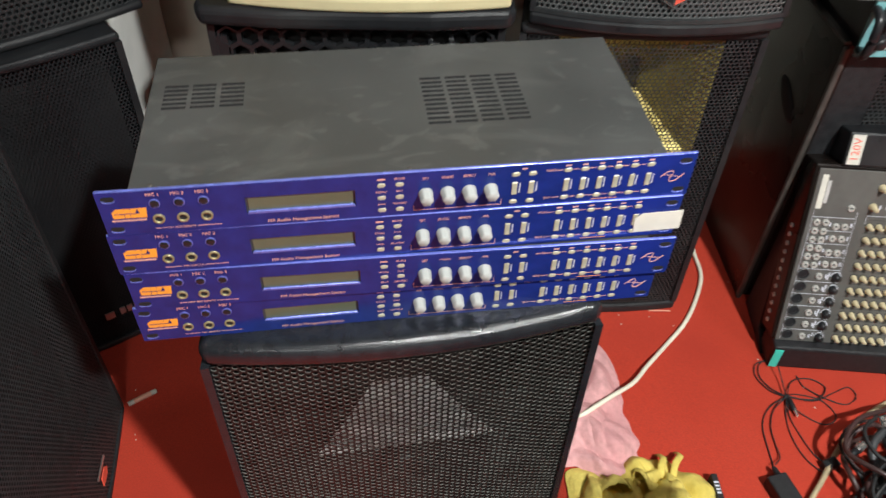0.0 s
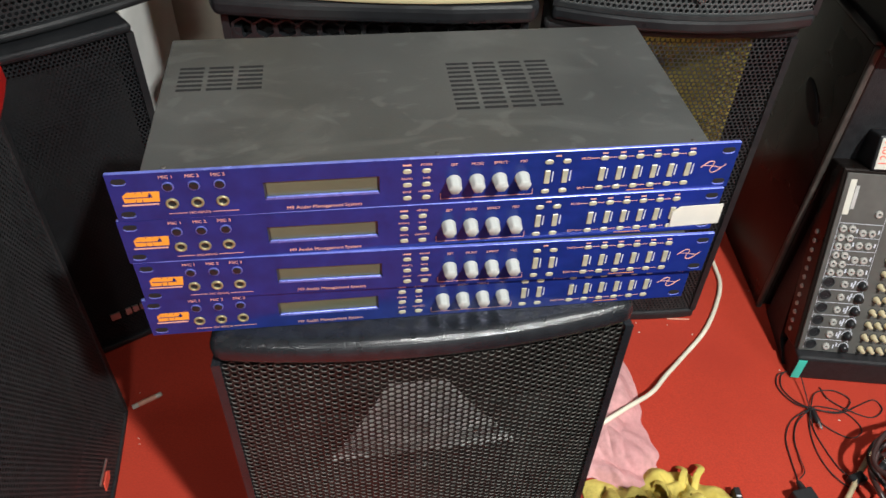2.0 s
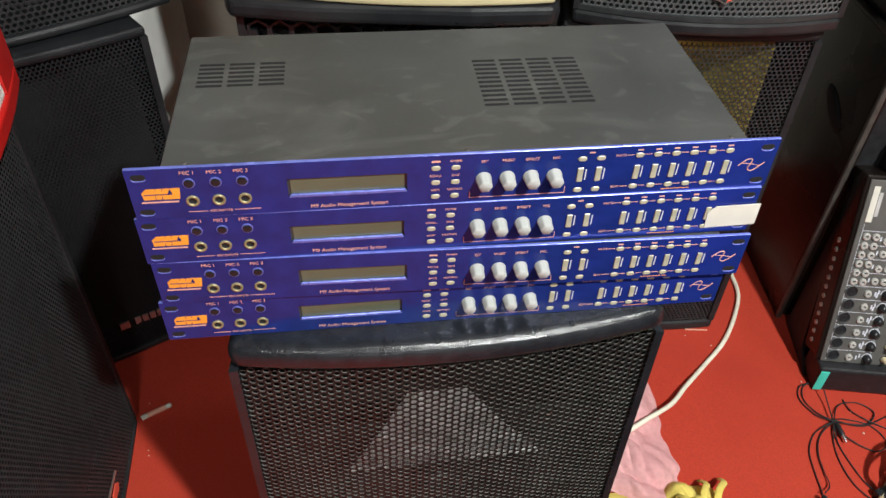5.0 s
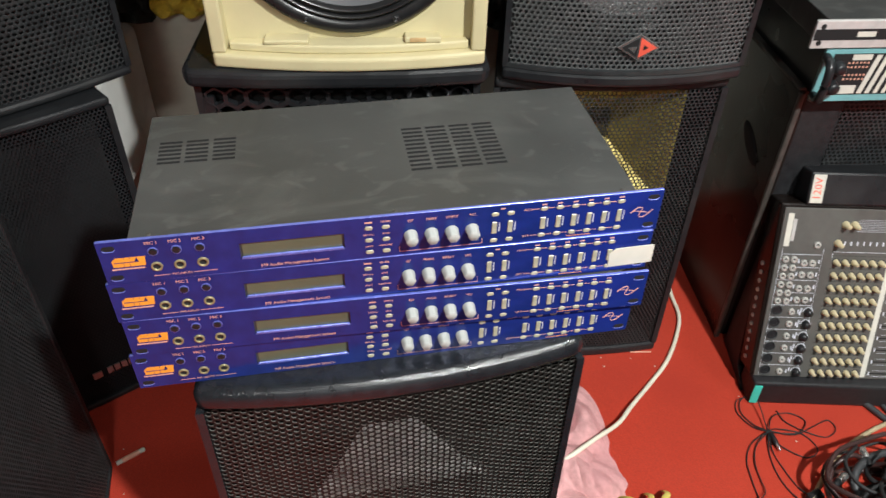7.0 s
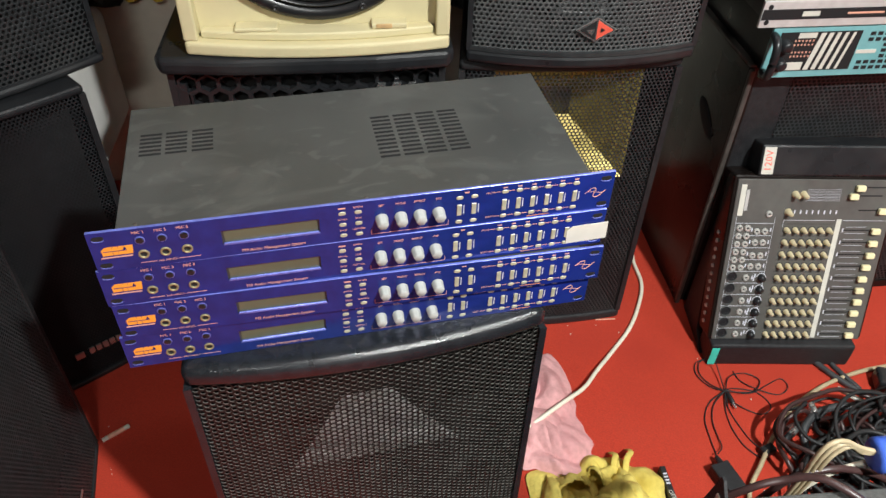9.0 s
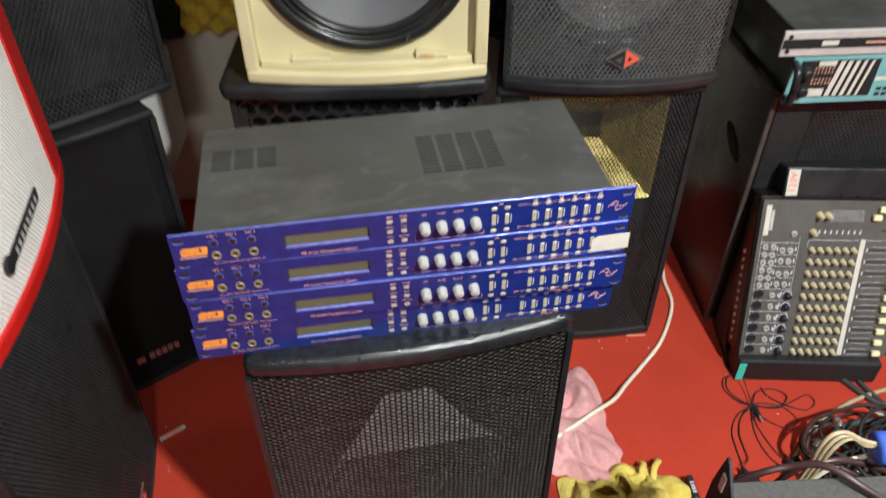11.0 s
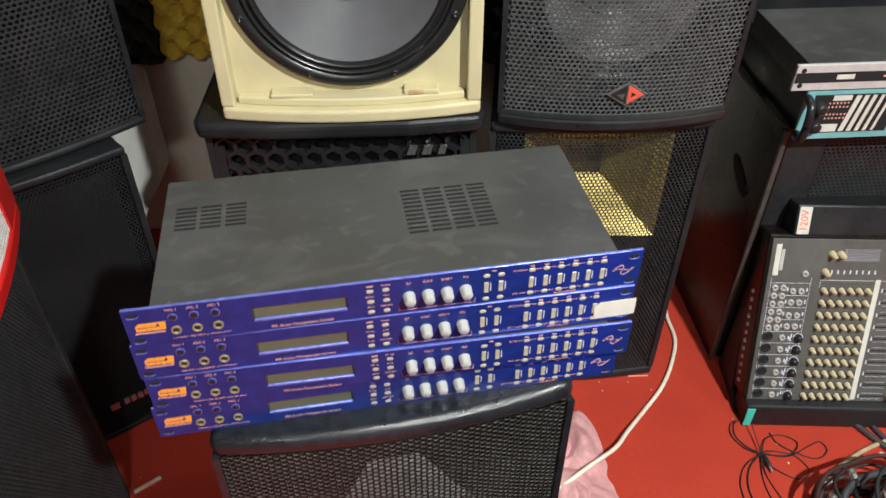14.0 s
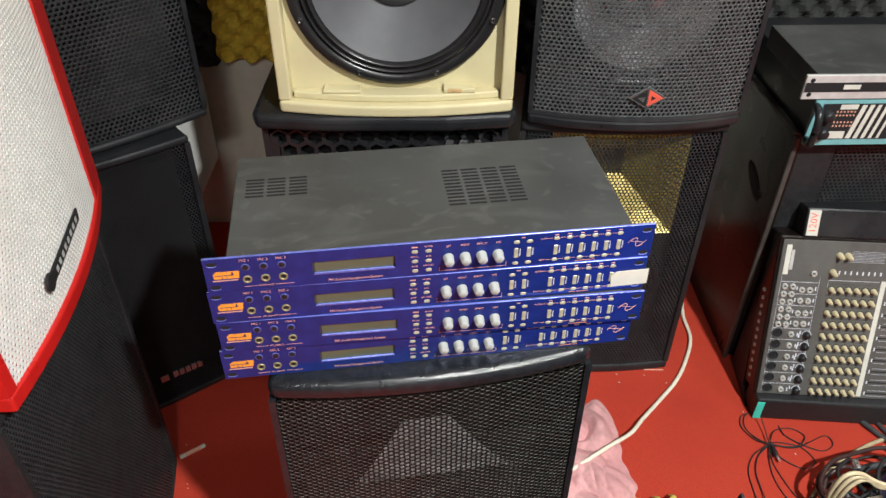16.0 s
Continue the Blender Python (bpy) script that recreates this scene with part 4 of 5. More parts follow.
# added block: its black fills the gap where the mixer's shade falls
part("shade_block", prism([(0.030, 0.0), (0.075, 0.022), (0.150, 0.285), (0.158, 0.0)], -0.004, 0.290, m=Matrix(((0, 0, 1, 0), (1, 0, 0, 0), (0, 1, 0, 0), (0, 0, 0, 1)))), BLACK_PAINT, mixer, "black block added under the mixer to stand in for shade")
part("tray", box(-0.006, 0.312, 0.0, 0.335, -0.060, -0.004, 0.004, m=SLOPE), GLOSS_WOOD, mixer, "dark side of the case")
panel = part("face_panel", box(0.0, 0.305, 0.0, 0.328, -0.004, 0.0, 0.001, 1, m=SLOPE), MIXER_GREY, mixer, "scuffed grey steel face")
part("top_bar", box(0.034, 0.312, 0.334, 0.392, -0.060, 0.002, 0.004, m=SLOPE), PLASTIC, mixer, "black upper housing")
tag = part("voltage_label", box(0.038, 0.060, 0.338, 0.388, 0.0024, 0.0028, m=SLOPE), PAPER, mixer, "white voltage label with red print")
lettering("lettering", "120V", 0.019, RED_PRINT, tag, SLOPE @ Matrix.Translation((0.049, 0.363, 0.0030)) @ pose(0, 0, 0, 0, 0, 90))
part("hole", lathe([(0.004, 0), (0, 0)], 12, m=SLOPE @ Matrix.Translation((0.084, 0.382, 0.0022))), DARK, mixer)
part("print_bar", box(0.008, 0.018, 0.258, 0.318, 0.0001, 0.0005, m=SLOPE), PAPER, panel, "worn white printed strip")
part("print_bar", box(0.019, 0.025, 0.268, 0.308, 0.0001, 0.0005, m=SLOPE), ALU, panel)
part("writing_strip", box(0.203, 0.2125, 0.004, 0.252, 0.0001, 0.0006, m=SLOPE), PAPER, panel, "white paper strip")
part("tape", box(0.002, 0.0165, -0.0015, 0.0, 0.003, 0.050), TEAL_TAPE, mixer, "turquoise tape")

POT = lathe([(0.0056, 0), (0.0050, 0.004), (0.0038, 0.005), (0.0032, 0.0140), (0, 0.0144)], 12)
pot = part("knob", POT, IVORY, mixer, "aged ivory knob", smooth=True)
pot.matrix_local = SLOPE @ Matrix.Translation((0.109, 0.012, 0))
dark_knob = part("knob", lathe([(0.0070, 0), (0.0062, 0.010), (0, 0.011)], 14), PLASTIC, mixer, "black gain knob", smooth=True)
dark_knob.matrix_local = SLOPE @ Matrix.Translation((0.078, 0.012, 0))
socket = part("jack_socket", lathe([(0.0062, 0), (0.0062, 0.0026), (0.0053, 0.0040), (0.0030, 0.0044), (0.0021, 0.0008), (0, 0.0006)], 14), (SOCKET, DARK), mixer, "nickel jack socket")
for p in socket.data.polygons:
    p.material_index = 1 if Vector(p.center).xy.length < 0.0022 else 0
socket.matrix_local = SLOPE @ Matrix.Translation((0.047, 0.012, 0))
xlr = part("round_socket", lathe([(0.0114, 0), (0.0114, 0.0016), (0.0098, 0.0024), (0.0094, 0.0006), (0.0052, 0.0006), (0.0046, 0.0012), (0, 0.0012)], 20), (GRILLE_GREY, PLASTIC), mixer, "dark grey round microphone socket")
for p in xlr.data.polygons:
    p.material_index = 1 if Vector(p.center).xy.length < 0.0093 else 0
xlr.matrix_local = SLOPE @ Matrix.Translation((0.019, 0.014, 0))
cap = box(-0.0085, 0.0085, -0.0055, 0.0055, 0.002, 0.011, 0.0016, 1)
fader = part("fader_cap", cap, FADER, mixer, "pale yellow fader cap")
fader.matrix_local = SLOPE @ Matrix.Translation((0.279, 0.012, 0))
track = part("fader_slot", box(-0.030, 0.030, -0.0012, 0.0012, 0.0001, 0.0005), DARK, panel)
track.matrix_local = SLOPE @ Matrix.Translation((0.250, 0.012, 0))
rule = part("print_line", box(-0.0365, 0.0365, -0.0004, 0.0004, 0.0001, 0.0004), PALE_PRINT, panel)
rule.matrix_local = SLOPE @ Matrix.Translation((0.045, 0.0245, 0))
mini = part("print_dot", box(-0.0013, 0.0013, -0.0036, 0.0036, 0.0001, 0.0005), PALE_PRINT, panel)
mini.matrix_local = SLOPE @ Matrix.Translation((0.060, 0.012, 0))
for k in range(12):
    shared("jack_socket", socket.data, mixer, SLOPE @ Matrix.Translation((0.017 + 0.0155 * (k % 2), 0.154 + 0.0160 * (k // 2), 0)))
arc = bmesh.new()
span = [math.radians(-60 + 30 * k) for k in range(9)]
rim = [[arc.verts.new((r * math.cos(a), r * math.sin(a), 0.0004)) for a in span] for r in (0.0084, 0.0097)]
for k in range(8):
    arc.faces.new((rim[0][k], rim[1][k], rim[1][k + 1], rim[0][k + 1]))
ring = part("scale_arc", arc, PALE_PRINT, panel)
ring.matrix_local = SLOPE @ Matrix.Translation((0.078, 0.012, 0))
rng = random.Random(4)
for row in range(10):
    v = 0.012 + 0.0243 * row
    put = lambda o, x, vv, parent=mixer, label="": shared(o.name.split(".")[0], o.data, parent, SLOPE @ Matrix.Translation((x, vv, 0)), label)
    for k in range(6):
        if row or k:
            put(pot, 0.109 + 0.0165 * k, v)
    if row:
        put(fader, 0.279 + rng.uniform(-0.002, 0.002), v)
        put(track, 0.250, v, panel)
        put(rule, 0.045, v + 0.0125, panel)
    for dv in (-0.006, 0.0062):
        part("scale_line", box(0.224, 0.264, v + dv - 0.0003, v + dv + 0.0003, 0.0001, 0.0003, m=SLOPE), PALE_PRINT, panel)
    part("channel_line", box(0.100, 0.199, v + 0.0118, v + 0.0122, 0.0001, 0.0003, m=SLOPE), DARK, panel)
    for k in range(6):
        part("pointer_ring", lathe([(0.0074, 0.0002), (0.0066, 0.0004)], 12, m=SLOPE @ Matrix.Translation((0.109 + 0.0165 * k, v, 0))), DARK, panel)
    put(mini, 0.219, v, panel)
    if row < 6:
        if row:
            put(dark_knob, 0.078, v)
            put(socket, 0.047, v)
            put(xlr, 0.019, v + 0.002)
            put(mini, 0.060, v, panel)
            put(mini, 0.0635, v - 0.003, panel)
            put(ring, 0.078, v, panel)
        put(mini, 0.065, v + 0.004, panel)
    else:
        for x in (0.0515, 0.067):
            put(socket, x, v - (0.003 if row % 2 else 0.001))
        put(mini, 0.0785, v, panel)
        put(mini, 0.042, v, panel)
for x0, x1, z0, z1 in ((0.008, 0.0086, 0.004, 0.255), (0.0826, 0.0832, 0.004, 0.255), (0.100, 0.2, 0.2495, 0.2502), (0.100, 0.1006, 0.236, 0.2495), (0.215, 0.300, 0.2495, 0.2502)):
    part("print_line", box(x0, x1, z0, z1, 0.0001, 0.0004, m=SLOPE), PALE_PRINT, panel)
shared("jack_socket", socket.data, mixer, SLOPE @ Matrix.Translation((0.069, 0.262, 0)))
for x, v in ((0.112, 0.300), (0.128, 0.300), (0.105, 0.266)):
    shared("knob", pot.data, mixer, SLOPE @ Matrix.Translation((x, v, 0)) @ Matrix.Diagonal((1.25, 1.25, 1.2, 1)))
for k in range(8):
    shared("print_dot", mini.data, panel, SLOPE @ Matrix.Translation((0.118 + 0.0115 * k, 0.266, 0)))
    part("print_line", box(0.135, 0.20, 0.288 + 0.003 * k, 0.2884 + 0.003 * k, 0.0001, 0.0003, m=SLOPE), PALE_PRINT, panel)
for x, v in ((0.232, 0.314), (0.222, 0.298), (0.284, 0.270)):
    shared("fader_cap", fader.data, mixer, SLOPE @ Matrix.Translation((x, v, 0)))
    shared("fader_slot", track.data, panel, SLOPE @ Matrix.Translation((min(0.27, x + 0.028), v, 0)))
for k in range(12):
    shared("side_socket", socket.data, mixer, SLOPE @ Matrix.Translation((-0.006, 0.022 + 0.0172 * k, -0.036)) @ pose(0, 0, 0, 0, -90, 0) @ Matrix.Diagonal((0.7, 0.7, 0.7, 1)), "steel jack socket on the side")

# case behind the amplifiers
back_case = thing("flight_case", pose(0.86, 0.93, 0, 0, 0, -6), "dark grey flight case behind the amplifiers", "case")
part("body", box(0.0, 0.75, 0.0, 0.13, 0.0, 0.60, 0.006), GREY_TOP, back_case)
part("lid", box(-0.004, 0.754, -0.004, 0.134, 0.602, 0.64, 0.006), GREY_TOP, back_case)
for k in range(10):
    kn = part("knob", lathe([(0.016, 0), (0.015, 0.022), (0.011, 0.026), (0, 0.026)], 16, m=Matrix.Translation((0.05 + 0.06 * k, 0.02, 0.642))), KNOB_WHITE if k % 3 else ALU, smooth=True)
    kn.matrix_world = pose(0.86, 0.93, 0, 0, 0, -6)
    kn.name = "spare_knob"
    tagged(kn, "loose pale knob lying on the dark case", "knob", "spare knobs")

# white box on the wall behind the left pair
wb = tagged(part("wall_box", box(-0.22, 0.034, -0.36, 0.0, 0.205, 0.47, 0.026, 5), WHITE_PAINT, smooth=True), "white rounded plastic box fixed to the wall", "wall box")
wb.matrix_world = pose(-0.437, 1.115, 0, 0, 0, -8)

# ---- on the floor ----
def cloth(name, m, rx, ry, height, fold, seed, material, label, rugged=0.22, hump=0.5):
    """A crumpled cloth: a disc with an uneven outline, folded into ridges."""
    bm = bmesh.new()
    rings, seg = 46, 120
    grid = []
    for i in range(rings + 1):
        row = []
        for k in range(seg):
            a, t = 2 * math.pi * k / seg, i / rings
            edge = 1 + rugged * noise.noise(Vector((math.cos(a) * 1.7 + seed, math.sin(a) * 1.7, seed))) + 0.10 * noise.noise(Vector((math.cos(a) * 5 + seed, math.sin(a) * 5, 0)))
            x, y = rx * t * edge * math.cos(a), ry * t * edge * math.sin(a)
            w = Vector((x, y, seed))
            warp = 0.035 * noise.noise(w * 9)
            near, _ = noise.voronoi(Vector((x * fold + warp * 30, y * fold * 0.62 - warp * 22, seed)))
            crease = min(1.0, 2.0 * (near[1] - near[0]))
            small, _ = noise.voronoi(Vector((x * fold * 2.3 - warp * 40, y * fold * 1.7, seed + 5)))
            fine = min(1.0, 1.3 * (small[1] - small[0]))
            swell = 0.5 + 0.5 * noise.noise(Vector((x * fold * 0.55, y * fold * 0.4, seed + 9)))
            fall = 1 - t ** 3.2
            z = height * fall * (hump + (1 - hump) * (0.60 * crease + 0.40 * swell) + 0.24 * fine) + 0.005 * crease
            row.append(bm.verts.new((x + 0.012 * warp * 20, y + warp * 0.2, max(0.003, z))))
        grid.append(row)
    for i in range(rings):
        for k in range(seg):
            q = (k + 1) % seg
            bm.faces.new((grid[i][k], grid[i + 1][k], grid[i + 1][q], grid[i][q]))
    bmesh.ops.remove_doubles(bm, verts=bm.verts[:], dist=1e-5)
    ob = part(name, bm, material, smooth=True)
    ob.matrix_world = m
    mod = ob.modifiers.new("thickness", "SOLIDIFY")
    mod.thickness, mod.offset = 0.0018, 1
    return tagged(ob, label, "cloth", "cleaning cloths")


cloth("cloth", pose(0.318, 0.232, 0, 0, 0, 8), 0.098, 0.165, 0.042, 12, 3.0, PINK, "crumpled pink cotton cloth on the red carpet", 0.42, 0.25)
heap = cloth("cloth", pose(0.352, 0.028, 0, 0, 0, 6), 0.128, 0.100, 0.060, 15, 8.0, YELLOW, "crumpled yellow cotton cloth on the red carpet", 0.40, 0.20)


def fold(parent, m, length, tall, bend, curl, seed):
    """A fold of the cloth that stands up and curls over at its rim."""
    bm = bmesh.new()
    grid = []
    for i in range(25):
        s = i / 24 - 0.5
        col = []
        for j in range(13):
            v = j / 12
            drop = noise.noise(Vector((s * 3, seed, v)))
            lift = tall * (1 - 1.6 * s * s + 0.22 * noise.noise(Vector((s * 5, seed, 1))))
            lean = -0.25 * tall * v + 0.5 * curl * v ** 3
            x = length * s * (1 + 0.15 * v) + 0.012 * noise.noise(Vector((s * 4, v * 2, seed + 3)))
            y = bend * s * s * 4 + lean + 0.016 * drop * (0.3 + v) + 0.010 * v * noise.noise(Vector((s * 9, seed + 7, v)))
            z = lift * math.sin(v * 1.5) + 0.006 * v * noise.noise(Vector((s * 17, seed, 2)))
            col.append(bm.verts.new((x, y, max(z, 0.0))))
        grid.append(col)
    for i in range(24):
        for j in range(12):
            bm.faces.new((grid[i][j], grid[i + 1][j], grid[i + 1][j + 1], grid[i][j + 1]))
    bm.transform(m)
    ob = part("fold", bm, YELLOW, parent, smooth=True)
    mod = ob.modifiers.new("thickness", "SOLIDIFY")
    mod.thickness, mod.offset = 0.0022, 0


for k, (x, y, z, a, length, tall, bend, curl) in enumerate((
        (-0.078, 0.050, 0.004, 28, 0.075, 0.040, 0.02, -0.030), (-0.020, 0.066, 0.004, -10, 0.065, 0.044, 0.02, -0.050),
        (0.048, 0.058, 0.002, -25, 0.060, 0.046, 0.02, -0.030), (0.018, 0.020, 0.030, 15, 0.080, 0.026, 0.015, -0.050),
        (-0.088, -0.010, 0.010, 65, 0.080, 0.044, 0.03, -0.030))):
    fold(heap, pose(x, y, z, 0, 0, a), length, tall, bend, curl, 4.0 + 2.7 * k)
for k, (x, y, a) in enumerate(((0.462, 0.108, 58), (0.440, 0.104, 70))):
    tail = tagged(part("cloth_strip", tube([(0, 0, 0.02), (0.018, 0.002, 0.034), (0.036, -0.002, 0.030), (0.052, 0.003, 0.012)], 0.0055, 8, 6, flat=0.3), YELLOW, smooth=True), "torn yellow cotton strip beside the yellow cloth", "cloth")
    tail.matrix_world = pose(x - 0.03, y - 0.02, -0.004, 0, 0, a)


def cable(name, points, r, material, label, group="cables", seg=8):
    return tagged(part(name, tube([(x, y, max(z, r)) for x, y, z in points], r, seg, 8), material, smooth=True), label, "cable", group)


cable("cable", [(0.705, 0.76, 0), (0.690, 0.67, 0), (0.666, 0.595, 0), (0.655, 0.525, 0), (0.620, 0.462, 0), (0.575, 0.405, 0), (0.520, 0.357, 0.003), (0.465, 0.309, 0.012), (0.425, 0.272, 0.018), (0.367, 0.236, 0.034), (0.294, 0.200, 0.034), (0.22, 0.180, 0.010)], 0.0042, WHITE_CABLE, "off-white cable across the carpet and over the pink cloth")
cable("cable", [(1.25, 0.20, 0), (1.056, 0.210, 0.002), (0.966, 0.207, 0.004), (0.878, 0.188, 0.004), (0.793, 0.152, 0.004), (0.728, 0.103, 0.010), (0.674, 0.054, 0.014), (0.630, 0.012, 0.010), (0.60, -0.05, 0)], 0.0044, BEIGE_CABLE, "thick beige cable curving across the carpet")

# thin black cable with its loops, plugs and adapter
KX, KY = 0.693, 0.217
cable("cable", [(0.700, 0.275, 0.02), (0.698, 0.25, 0.012), (KX, KY, 0.008), (0.70, 0.19, 0.004), (0.735, 0.158, 0.002), (0.765, 0.170, 0.002), (0.755, 0.205, 0.002), (0.715, 0.222, 0.004), (KX, KY, 0.010)], 0.00115, BLACK_CABLE, "thin black cable tied in loops", "thin cables", 6)
cable("cable", [(KX, KY, 0.008), (0.720, 0.250, 0.003), (0.755, 0.252, 0.003), (0.775, 0.230, 0.003), (0.750, 0.208, 0.005), (0.720, 0.209, 0.007), (KX, KY, 0.008)], 0.00115, BLACK_CABLE, "thin black cable tied in loops", "thin cables", 6)
cable("cable", [(KX, KY, 0.010), (0.740, 0.205, 0.004), (0.785, 0.218, 0.002), (0.818, 0.226, 0.002), (0.822, 0.205, 0.002), (0.795, 0.192, 0.002), (0.765, 0.206, 0.004), (0.738, 0.235, 0.003), (0.735, 0.262, 0.002)], 0.00115, BLACK_CABLE, "thin black cable tied in loops", "thin cables", 6)
cable("cable", [(0.693, 0.300, 0.004), (0.672, 0.296, 0.002), (0.660, 0.270, 0.002), (0.672, 0.236, 0.003), (KX, KY, 0.008)], 0.00115, BLACK_CABLE, "thin black cable tied in loops", "thin cables", 6)
cable("cable", [(0.690, 0.301, 0.004), (0.676, 0.292, 0.002), (0.667, 0.268, 0.002), (0.676, 0.240, 0.003), (KX, KY, 0.008)], 0.00115, BLACK_CABLE, "thin black cable tied in loops", "thin cables", 6)
cable("cable", [(KX, KY, 0.010), (0.660, 0.196, 0.003), (0.640, 0.164, 0.003), (0.633, 0.130, 0.003), (0.628, 0.105, 0.006), (0.608, 0.088, 0.016)], 0.00115, BLACK_CABLE, "thin black adapter lead on carpet", "thin cables", 6)
cable("cable", [(KX, KY, 0.009), (0.654, 0.202, 0.002), (0.628, 0.170, 0.002), (0.618, 0.130, 0.002), (0.612, 0.095, 0.002), (0.600, 0.060, 0.002)], 0.00115, BLACK_CABLE, "thin black adapter lead on carpet", "thin cables", 6)
cable("cable", [(KX, KY, 0.008), (0.683, 0.18, 0.002), (0.684, 0.14, 0.002), (0.690, 0.105, 0.002), (0.700, 0.085, 0.004)], 0.00115, BLACK_CABLE, "thin black cable on the carpet", "thin cables", 6)
cable("cable", [(KX, KY, 0.008), (0.676, 0.18, 0.002), (0.668, 0.14, 0.002), (0.672, 0.100, 0.002), (0.690, 0.065, 0.004)], 0.00115, BLACK_CABLE, "thin black cable on the carpet", "thin cables", 6)


def plug(m, label):
    p = thing("jack_plug", m, label, "plug", "plugs")
    part("sleeve", lathe([(0.0036, -0.022), (0.0046, -0.018), (0.0046, 0), (0.0030, 0.002)], 14, m=pose(0, 0, 0, 0, 90, 0)), PLASTIC, p, smooth=True)
    part("tip", lathe([(0.0022, 0), (0.0022, 0.010), (0.0015, 0.011), (0.0020, 0.013), (0, 0.016)], 12, m=pose(0, 0, 0, 0, 90, 0)), STEEL, p, "bright steel tip", smooth=True)


plug(pose(0.694, 0.190, 0.008, 0, 0, -92), "small black jack plug with a steel tip")
sock = tagged(part("cable_plug", box(-0.014, 0.014, -0.009, 0.009, 0.0, 0.016, 0.003), PLASTIC), "black moulded plug on the carpet", "plug", "plugs")
sock.matrix_world = pose(0.703, 0.080, 0.001, 0, 0, 15)
adapter = thing("power_adapter", pose(0.601, 0.040, 0, 0, 0, 8), "black box-shaped power adapter on the carpet", "power adapter")
part("body", box(-0.0175, 0.0175, -0.028, 0.028, 0.0, 0.026, 0.003), BLACK_PAINT, adapter)
part("strain_relief", lathe([(0.006, 0), (0.004, 0.014), (0.003, 0.016)], 12, m=Matrix.Translation((0.008, 0.028, 0.015)) @ pose(0, 0, 0, -90, 0, 0)), PLASTIC, adapter, smooth=True)

marker = thing("marker_stub", pose(-0.452, 0.343, 0.0045, 0, 0, 28), "short white paper-wrapped stub lying on the carpet", "stub")
part("barrel", lathe([(0.0042, 0.0), (0.0042, 0.048), (0.0032, 0.050), (0, 0.050)], 14, m=pose(0, 0, 0, 0, 90, 0)), PAPER, marker, smooth=True)
part("band", lathe([(0.0045, 0.010), (0.0045, 0.040)], 14, m=pose(0, 0, 0, 0, 90, 0)), SALMON, marker, "faded brown band", smooth=True)

card = thing("black_box", pose(0.493, 0.038, 0, 0, 0, -6), "slim black packaging box with white letters beside the cloth", "box")
part("carton", box(-0.005, 0.005, -0.09, 0.045, 0.0, 0.022, 0.001), BLACK_PAINT, card)
lettering("lettering", "OFF", 0.0105, PAPER, card, Matrix.Translation((-0.001, -0.010, 0.0224)) @ pose(0, 0, 0, 0, 0, -78))
for k in range(4):
    part("print_bar", box(-0.004, 0.003, 0.010 + 0.006 * k, 0.013 + 0.006 * k, 0.0222, 0.0225), PALE_PRINT, card)

# heap of cables beside the mixer
rng = random.Random(11)
for k in range(62):
    cx, cy = rng.uniform(0.768, 0.98), rng.uniform(-0.08, 0.075)
    r0, a0 = rng.uniform(0.035, 0.082), rng.uniform(0, 6.28)
    pts = []
    turn = rng.uniform(0.5, 0.75)
    for j in range(11):
        a = a0 + j * turn
        rr = r0 * (1 + 0.25 * noise.noise(Vector((j * 0.5, k, 1))))
        pts.append((cx + rr * math.cos(a) * 1.25, cy + rr * math.sin(a), 0.012 + 0.045 * abs(noise.noise(Vector((j * 0.4, k * 3.1, 2)))) + 0.0012 * k))
    which = (BLACK_CABLE, BLACK_CABLE, BROWN_CABLE, BLACK_CABLE, BLACK_CABLE, BLACK_CABLE)[k % 6]
    word = {BLACK_CABLE: "black", BROWN_CABLE: "dark brown", GREY_CABLE: "grey"}[which]
    cable("cable", pts, rng.uniform(0.0024, 0.0046), which, "tangled %s cable in the heap on the carpet" % word)
cable("cable", [(0.76, 0.03, 0.02), (0.765, 0.085, 0.045), (0.82, 0.112, 0.055), (0.89, 0.100, 0.055), (0.92, 0.05, 0.04)], 0.0070, GREY_CABLE, "grey cable ring in the heap")
cable("cable", [(0.90, 0.27, 0.004), (0.912, 0.235, 0.004), (0.94, 0.18, 0.004), (1.0, 0.10, 0.01)], 0.0060, GREY_CABLE, "grey flat cable under the mixer")
cable("cable", [(0.945, 0.275, 0.004), (0.938, 0.235, 0.004), (0.955, 0.17, 0.004)], 0.0050, GREY_CABLE, "grey flat cable under the mixer")
stick = tagged(part("white_stick", box(-0.026, 0.026, -0.0045, 0.0045, 0, 0.006, 0.001, 1), PAPER), "short flat white stick lying on the cables", "stick")
stick.matrix_world = pose(0.889, 0.131, 0.05, 0, 0, -55)
for x, y, z, a in ((0.743, 0.086, 0.045, 30), (0.80, 0.118, 0.055, 80), (0.772, 0.012, 0.07, 10), (0.825, 0.006, 0.075, 50)):
    con = thing("metal_connector", pose(x, y, z, 0, 0, a), "small bright metal cable connector in the heap", "connector", "connectors")
    part("shell", lathe([(0.0062, -0.010), (0.0070, -0.008), (0.0070, 0.010), (0.0055, 0.011), (0.0052, 0.004), (0, 0.004)], 14, m=pose(0, 0, 0, 0, 90, 0)), STEEL, con, smooth=True)
    part("collar", lathe([(0.0045, -0.024), (0.0058, -0.020), (0.0058, -0.010)], 12, m=pose(0, 0, 0, 0, 90, 0)), PLASTIC, con, smooth=True)
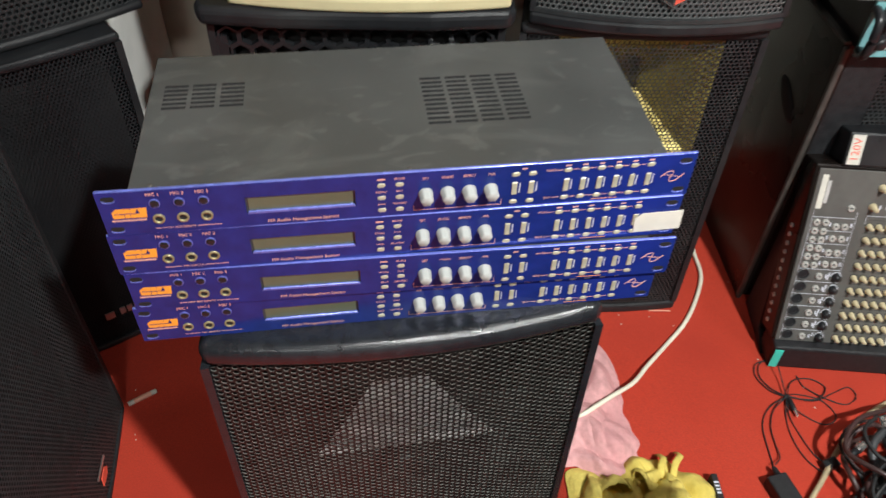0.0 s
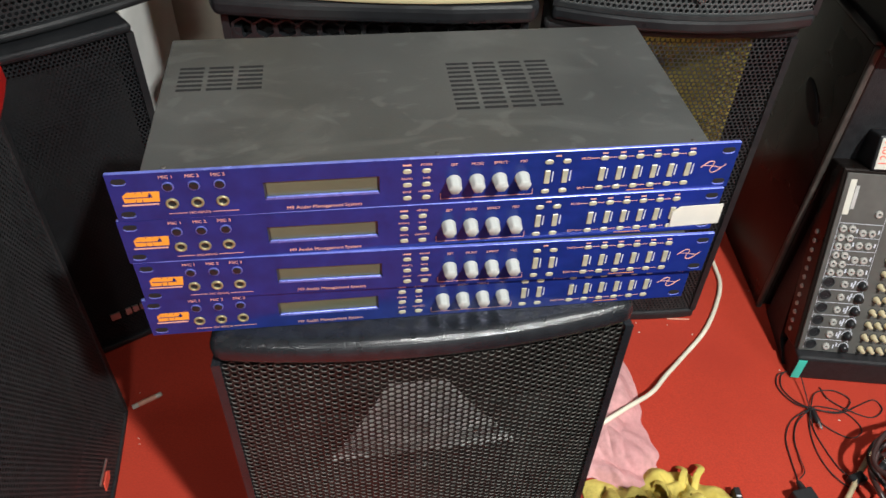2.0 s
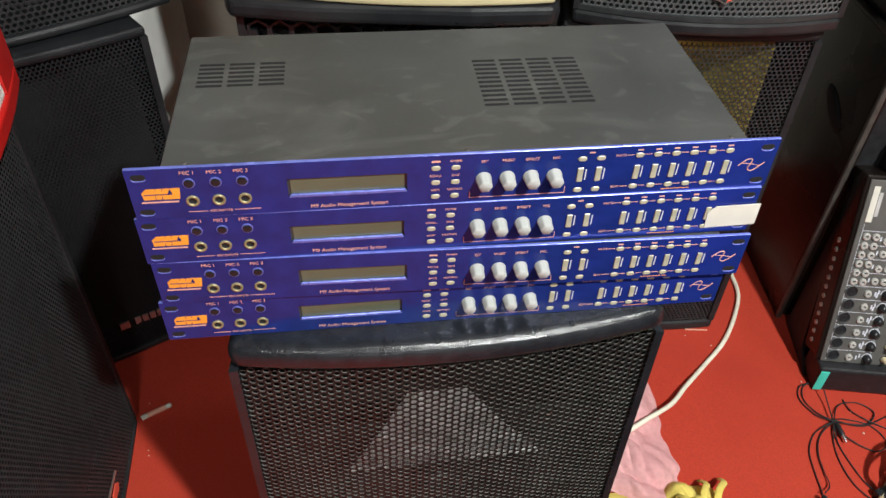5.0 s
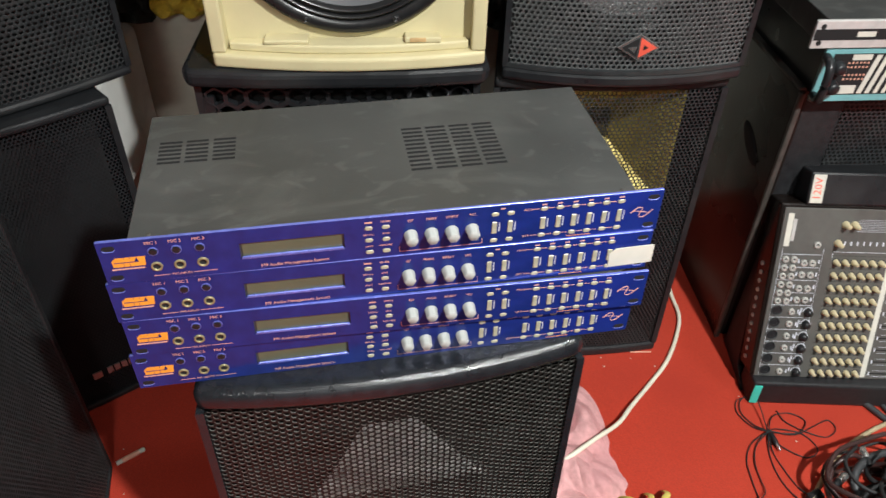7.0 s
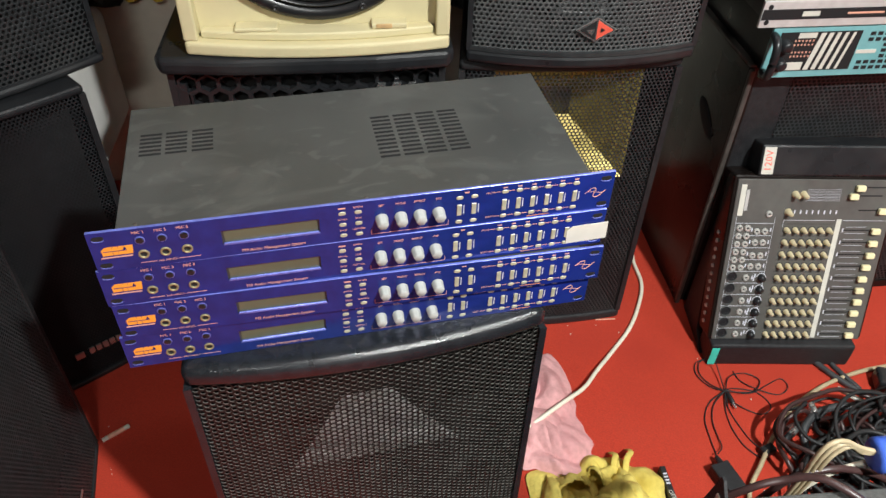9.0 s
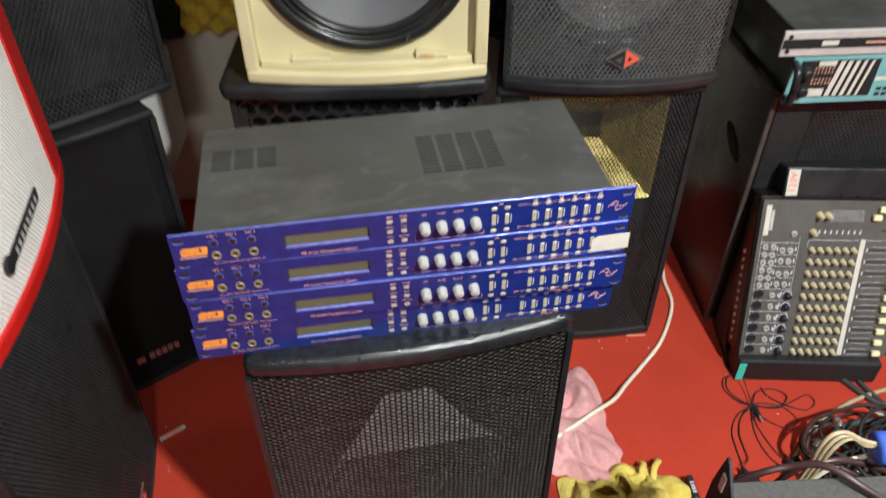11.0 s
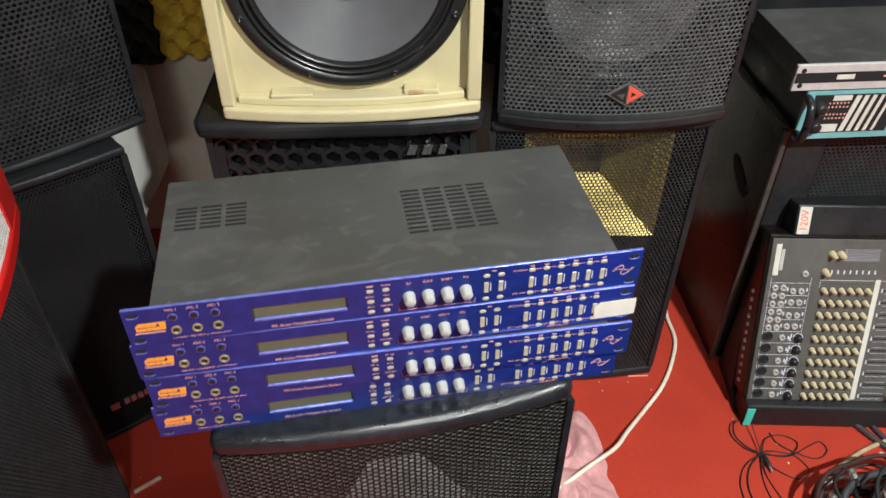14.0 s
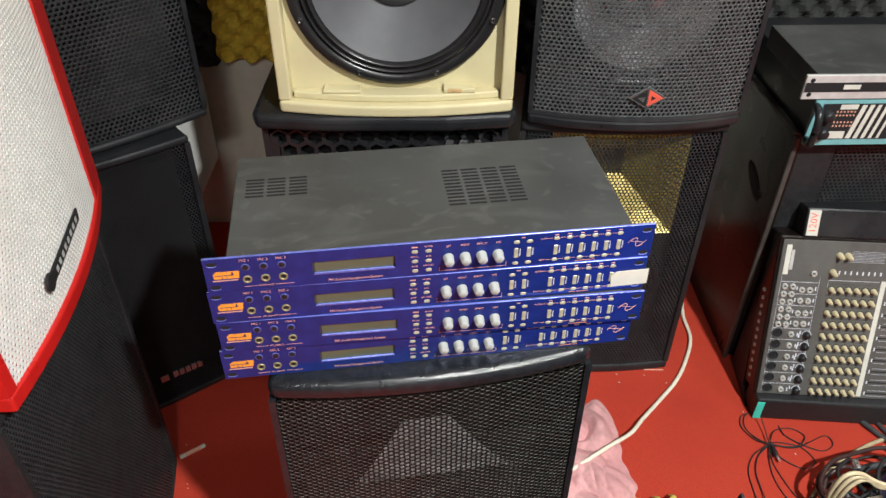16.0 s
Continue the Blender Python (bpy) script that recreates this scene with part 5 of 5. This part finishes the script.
grip = tagged(part("black_device", box(-0.045, 0.045, -0.022, 0.022, 0.0, 0.03, 0.006), PLASTIC), "black plastic device among the cables", "device")
grip.matrix_world = pose(1.03, 0.16, 0.004, 0, 0, -25)

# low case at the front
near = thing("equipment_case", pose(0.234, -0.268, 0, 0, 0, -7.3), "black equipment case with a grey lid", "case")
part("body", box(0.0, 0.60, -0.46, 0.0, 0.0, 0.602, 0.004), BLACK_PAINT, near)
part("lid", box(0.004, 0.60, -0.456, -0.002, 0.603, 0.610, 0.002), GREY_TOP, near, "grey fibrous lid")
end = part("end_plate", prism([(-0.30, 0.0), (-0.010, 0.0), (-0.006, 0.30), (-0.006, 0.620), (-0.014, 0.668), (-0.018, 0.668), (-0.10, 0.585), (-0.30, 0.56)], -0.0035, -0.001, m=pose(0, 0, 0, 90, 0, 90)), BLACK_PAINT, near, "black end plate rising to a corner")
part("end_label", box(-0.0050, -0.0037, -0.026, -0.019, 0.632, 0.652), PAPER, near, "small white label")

# cables and connector hanging over the back of the case
for k in range(3):
    d = 0.006 * k
    cable("cable", [(0.33 + d, -0.235, 0.36), (0.350 + d, -0.244, 0.50), (0.355 + d, -0.248, 0.570 - d), (0.354 + 1.2 * d, -0.250, 0.605 - d), (0.361 + 1.3 * d, -0.250, 0.624 - 1.2 * d), (0.376 + d, -0.250, 0.624 - d), (0.400 + 0.4 * d, -0.250, 0.606 - 0.7 * d), (0.43, -0.253, 0.592)], 0.0023, BEIGE_CABLE, "beige cable of a bundle held by a blue sleeve", seg=7)
cable("cable", [(0.236, -0.240, 0.44), (0.262, -0.250, 0.550), (0.289, -0.259, 0.592), (0.316, -0.264, 0.605), (0.335, -0.274, 0.618), (0.350, -0.289, 0.620), (0.370, -0.312, 0.616), (0.415, -0.37, 0.616), (0.47, -0.44, 0.616)], 0.0035, BROWN_CABLE, "brown cable arching over the edge of the case")
cable("cable", [(0.32, -0.238, 0.50), (0.345, -0.246, 0.566), (0.372, -0.250, 0.579), (0.400, -0.252, 0.574), (0.45, -0.256, 0.545), (0.52, -0.262, 0.46)], 0.0034, BROWN_CABLE, "brown cable hanging behind the case")
cable("cable", [(0.37, -0.232, 0.48), (0.385, -0.240, 0.540), (0.410, -0.246, 0.568), (0.45, -0.250, 0.575)], 0.0028, WHITE_CABLE, "thin off-white cable beside the blue sleeve")
sleeve = thing("blue_connector", pose(0.416, -0.252, 0.592, 0, 0, -7), "bright blue plastic connector sleeve round beige cables", "connector")
part("sleeve", lathe([(0.0, 0.0), (0.013, 0.0), (0.0165, 0.004), (0.0165, 0.050), (0.015, 0.054), (0, 0.054)], 24, m=pose(0, 0, 0, 0, 90, 0)), BLUE_PLASTIC, sleeve, smooth=True)
part("boot", lathe([(0.013, 0.054), (0.011, 0.070), (0.008, 0.080), (0, 0.080)], 18, m=pose(0, 0, 0, 0, 90, 0)), PAPER, sleeve, "off-white boot", smooth=True)

# lint on the carpet
rng = random.Random(5)
bm = bmesh.new()
for k in range(70):
    x, y = rng.uniform(-0.45, 1.0), rng.uniform(-0.1, 0.6)
    s = rng.uniform(0.0007, 0.0018)
    box(-s, s, -s * 0.6, s * 0.6, 0.0004, 0.0012, bm=bm, m=pose(x, y, 0, 0, 0, rng.uniform(0, 180)))
tagged(part("lint", bm, PAPER), "white specks of lint on the carpet", "lint", kind="stuff")
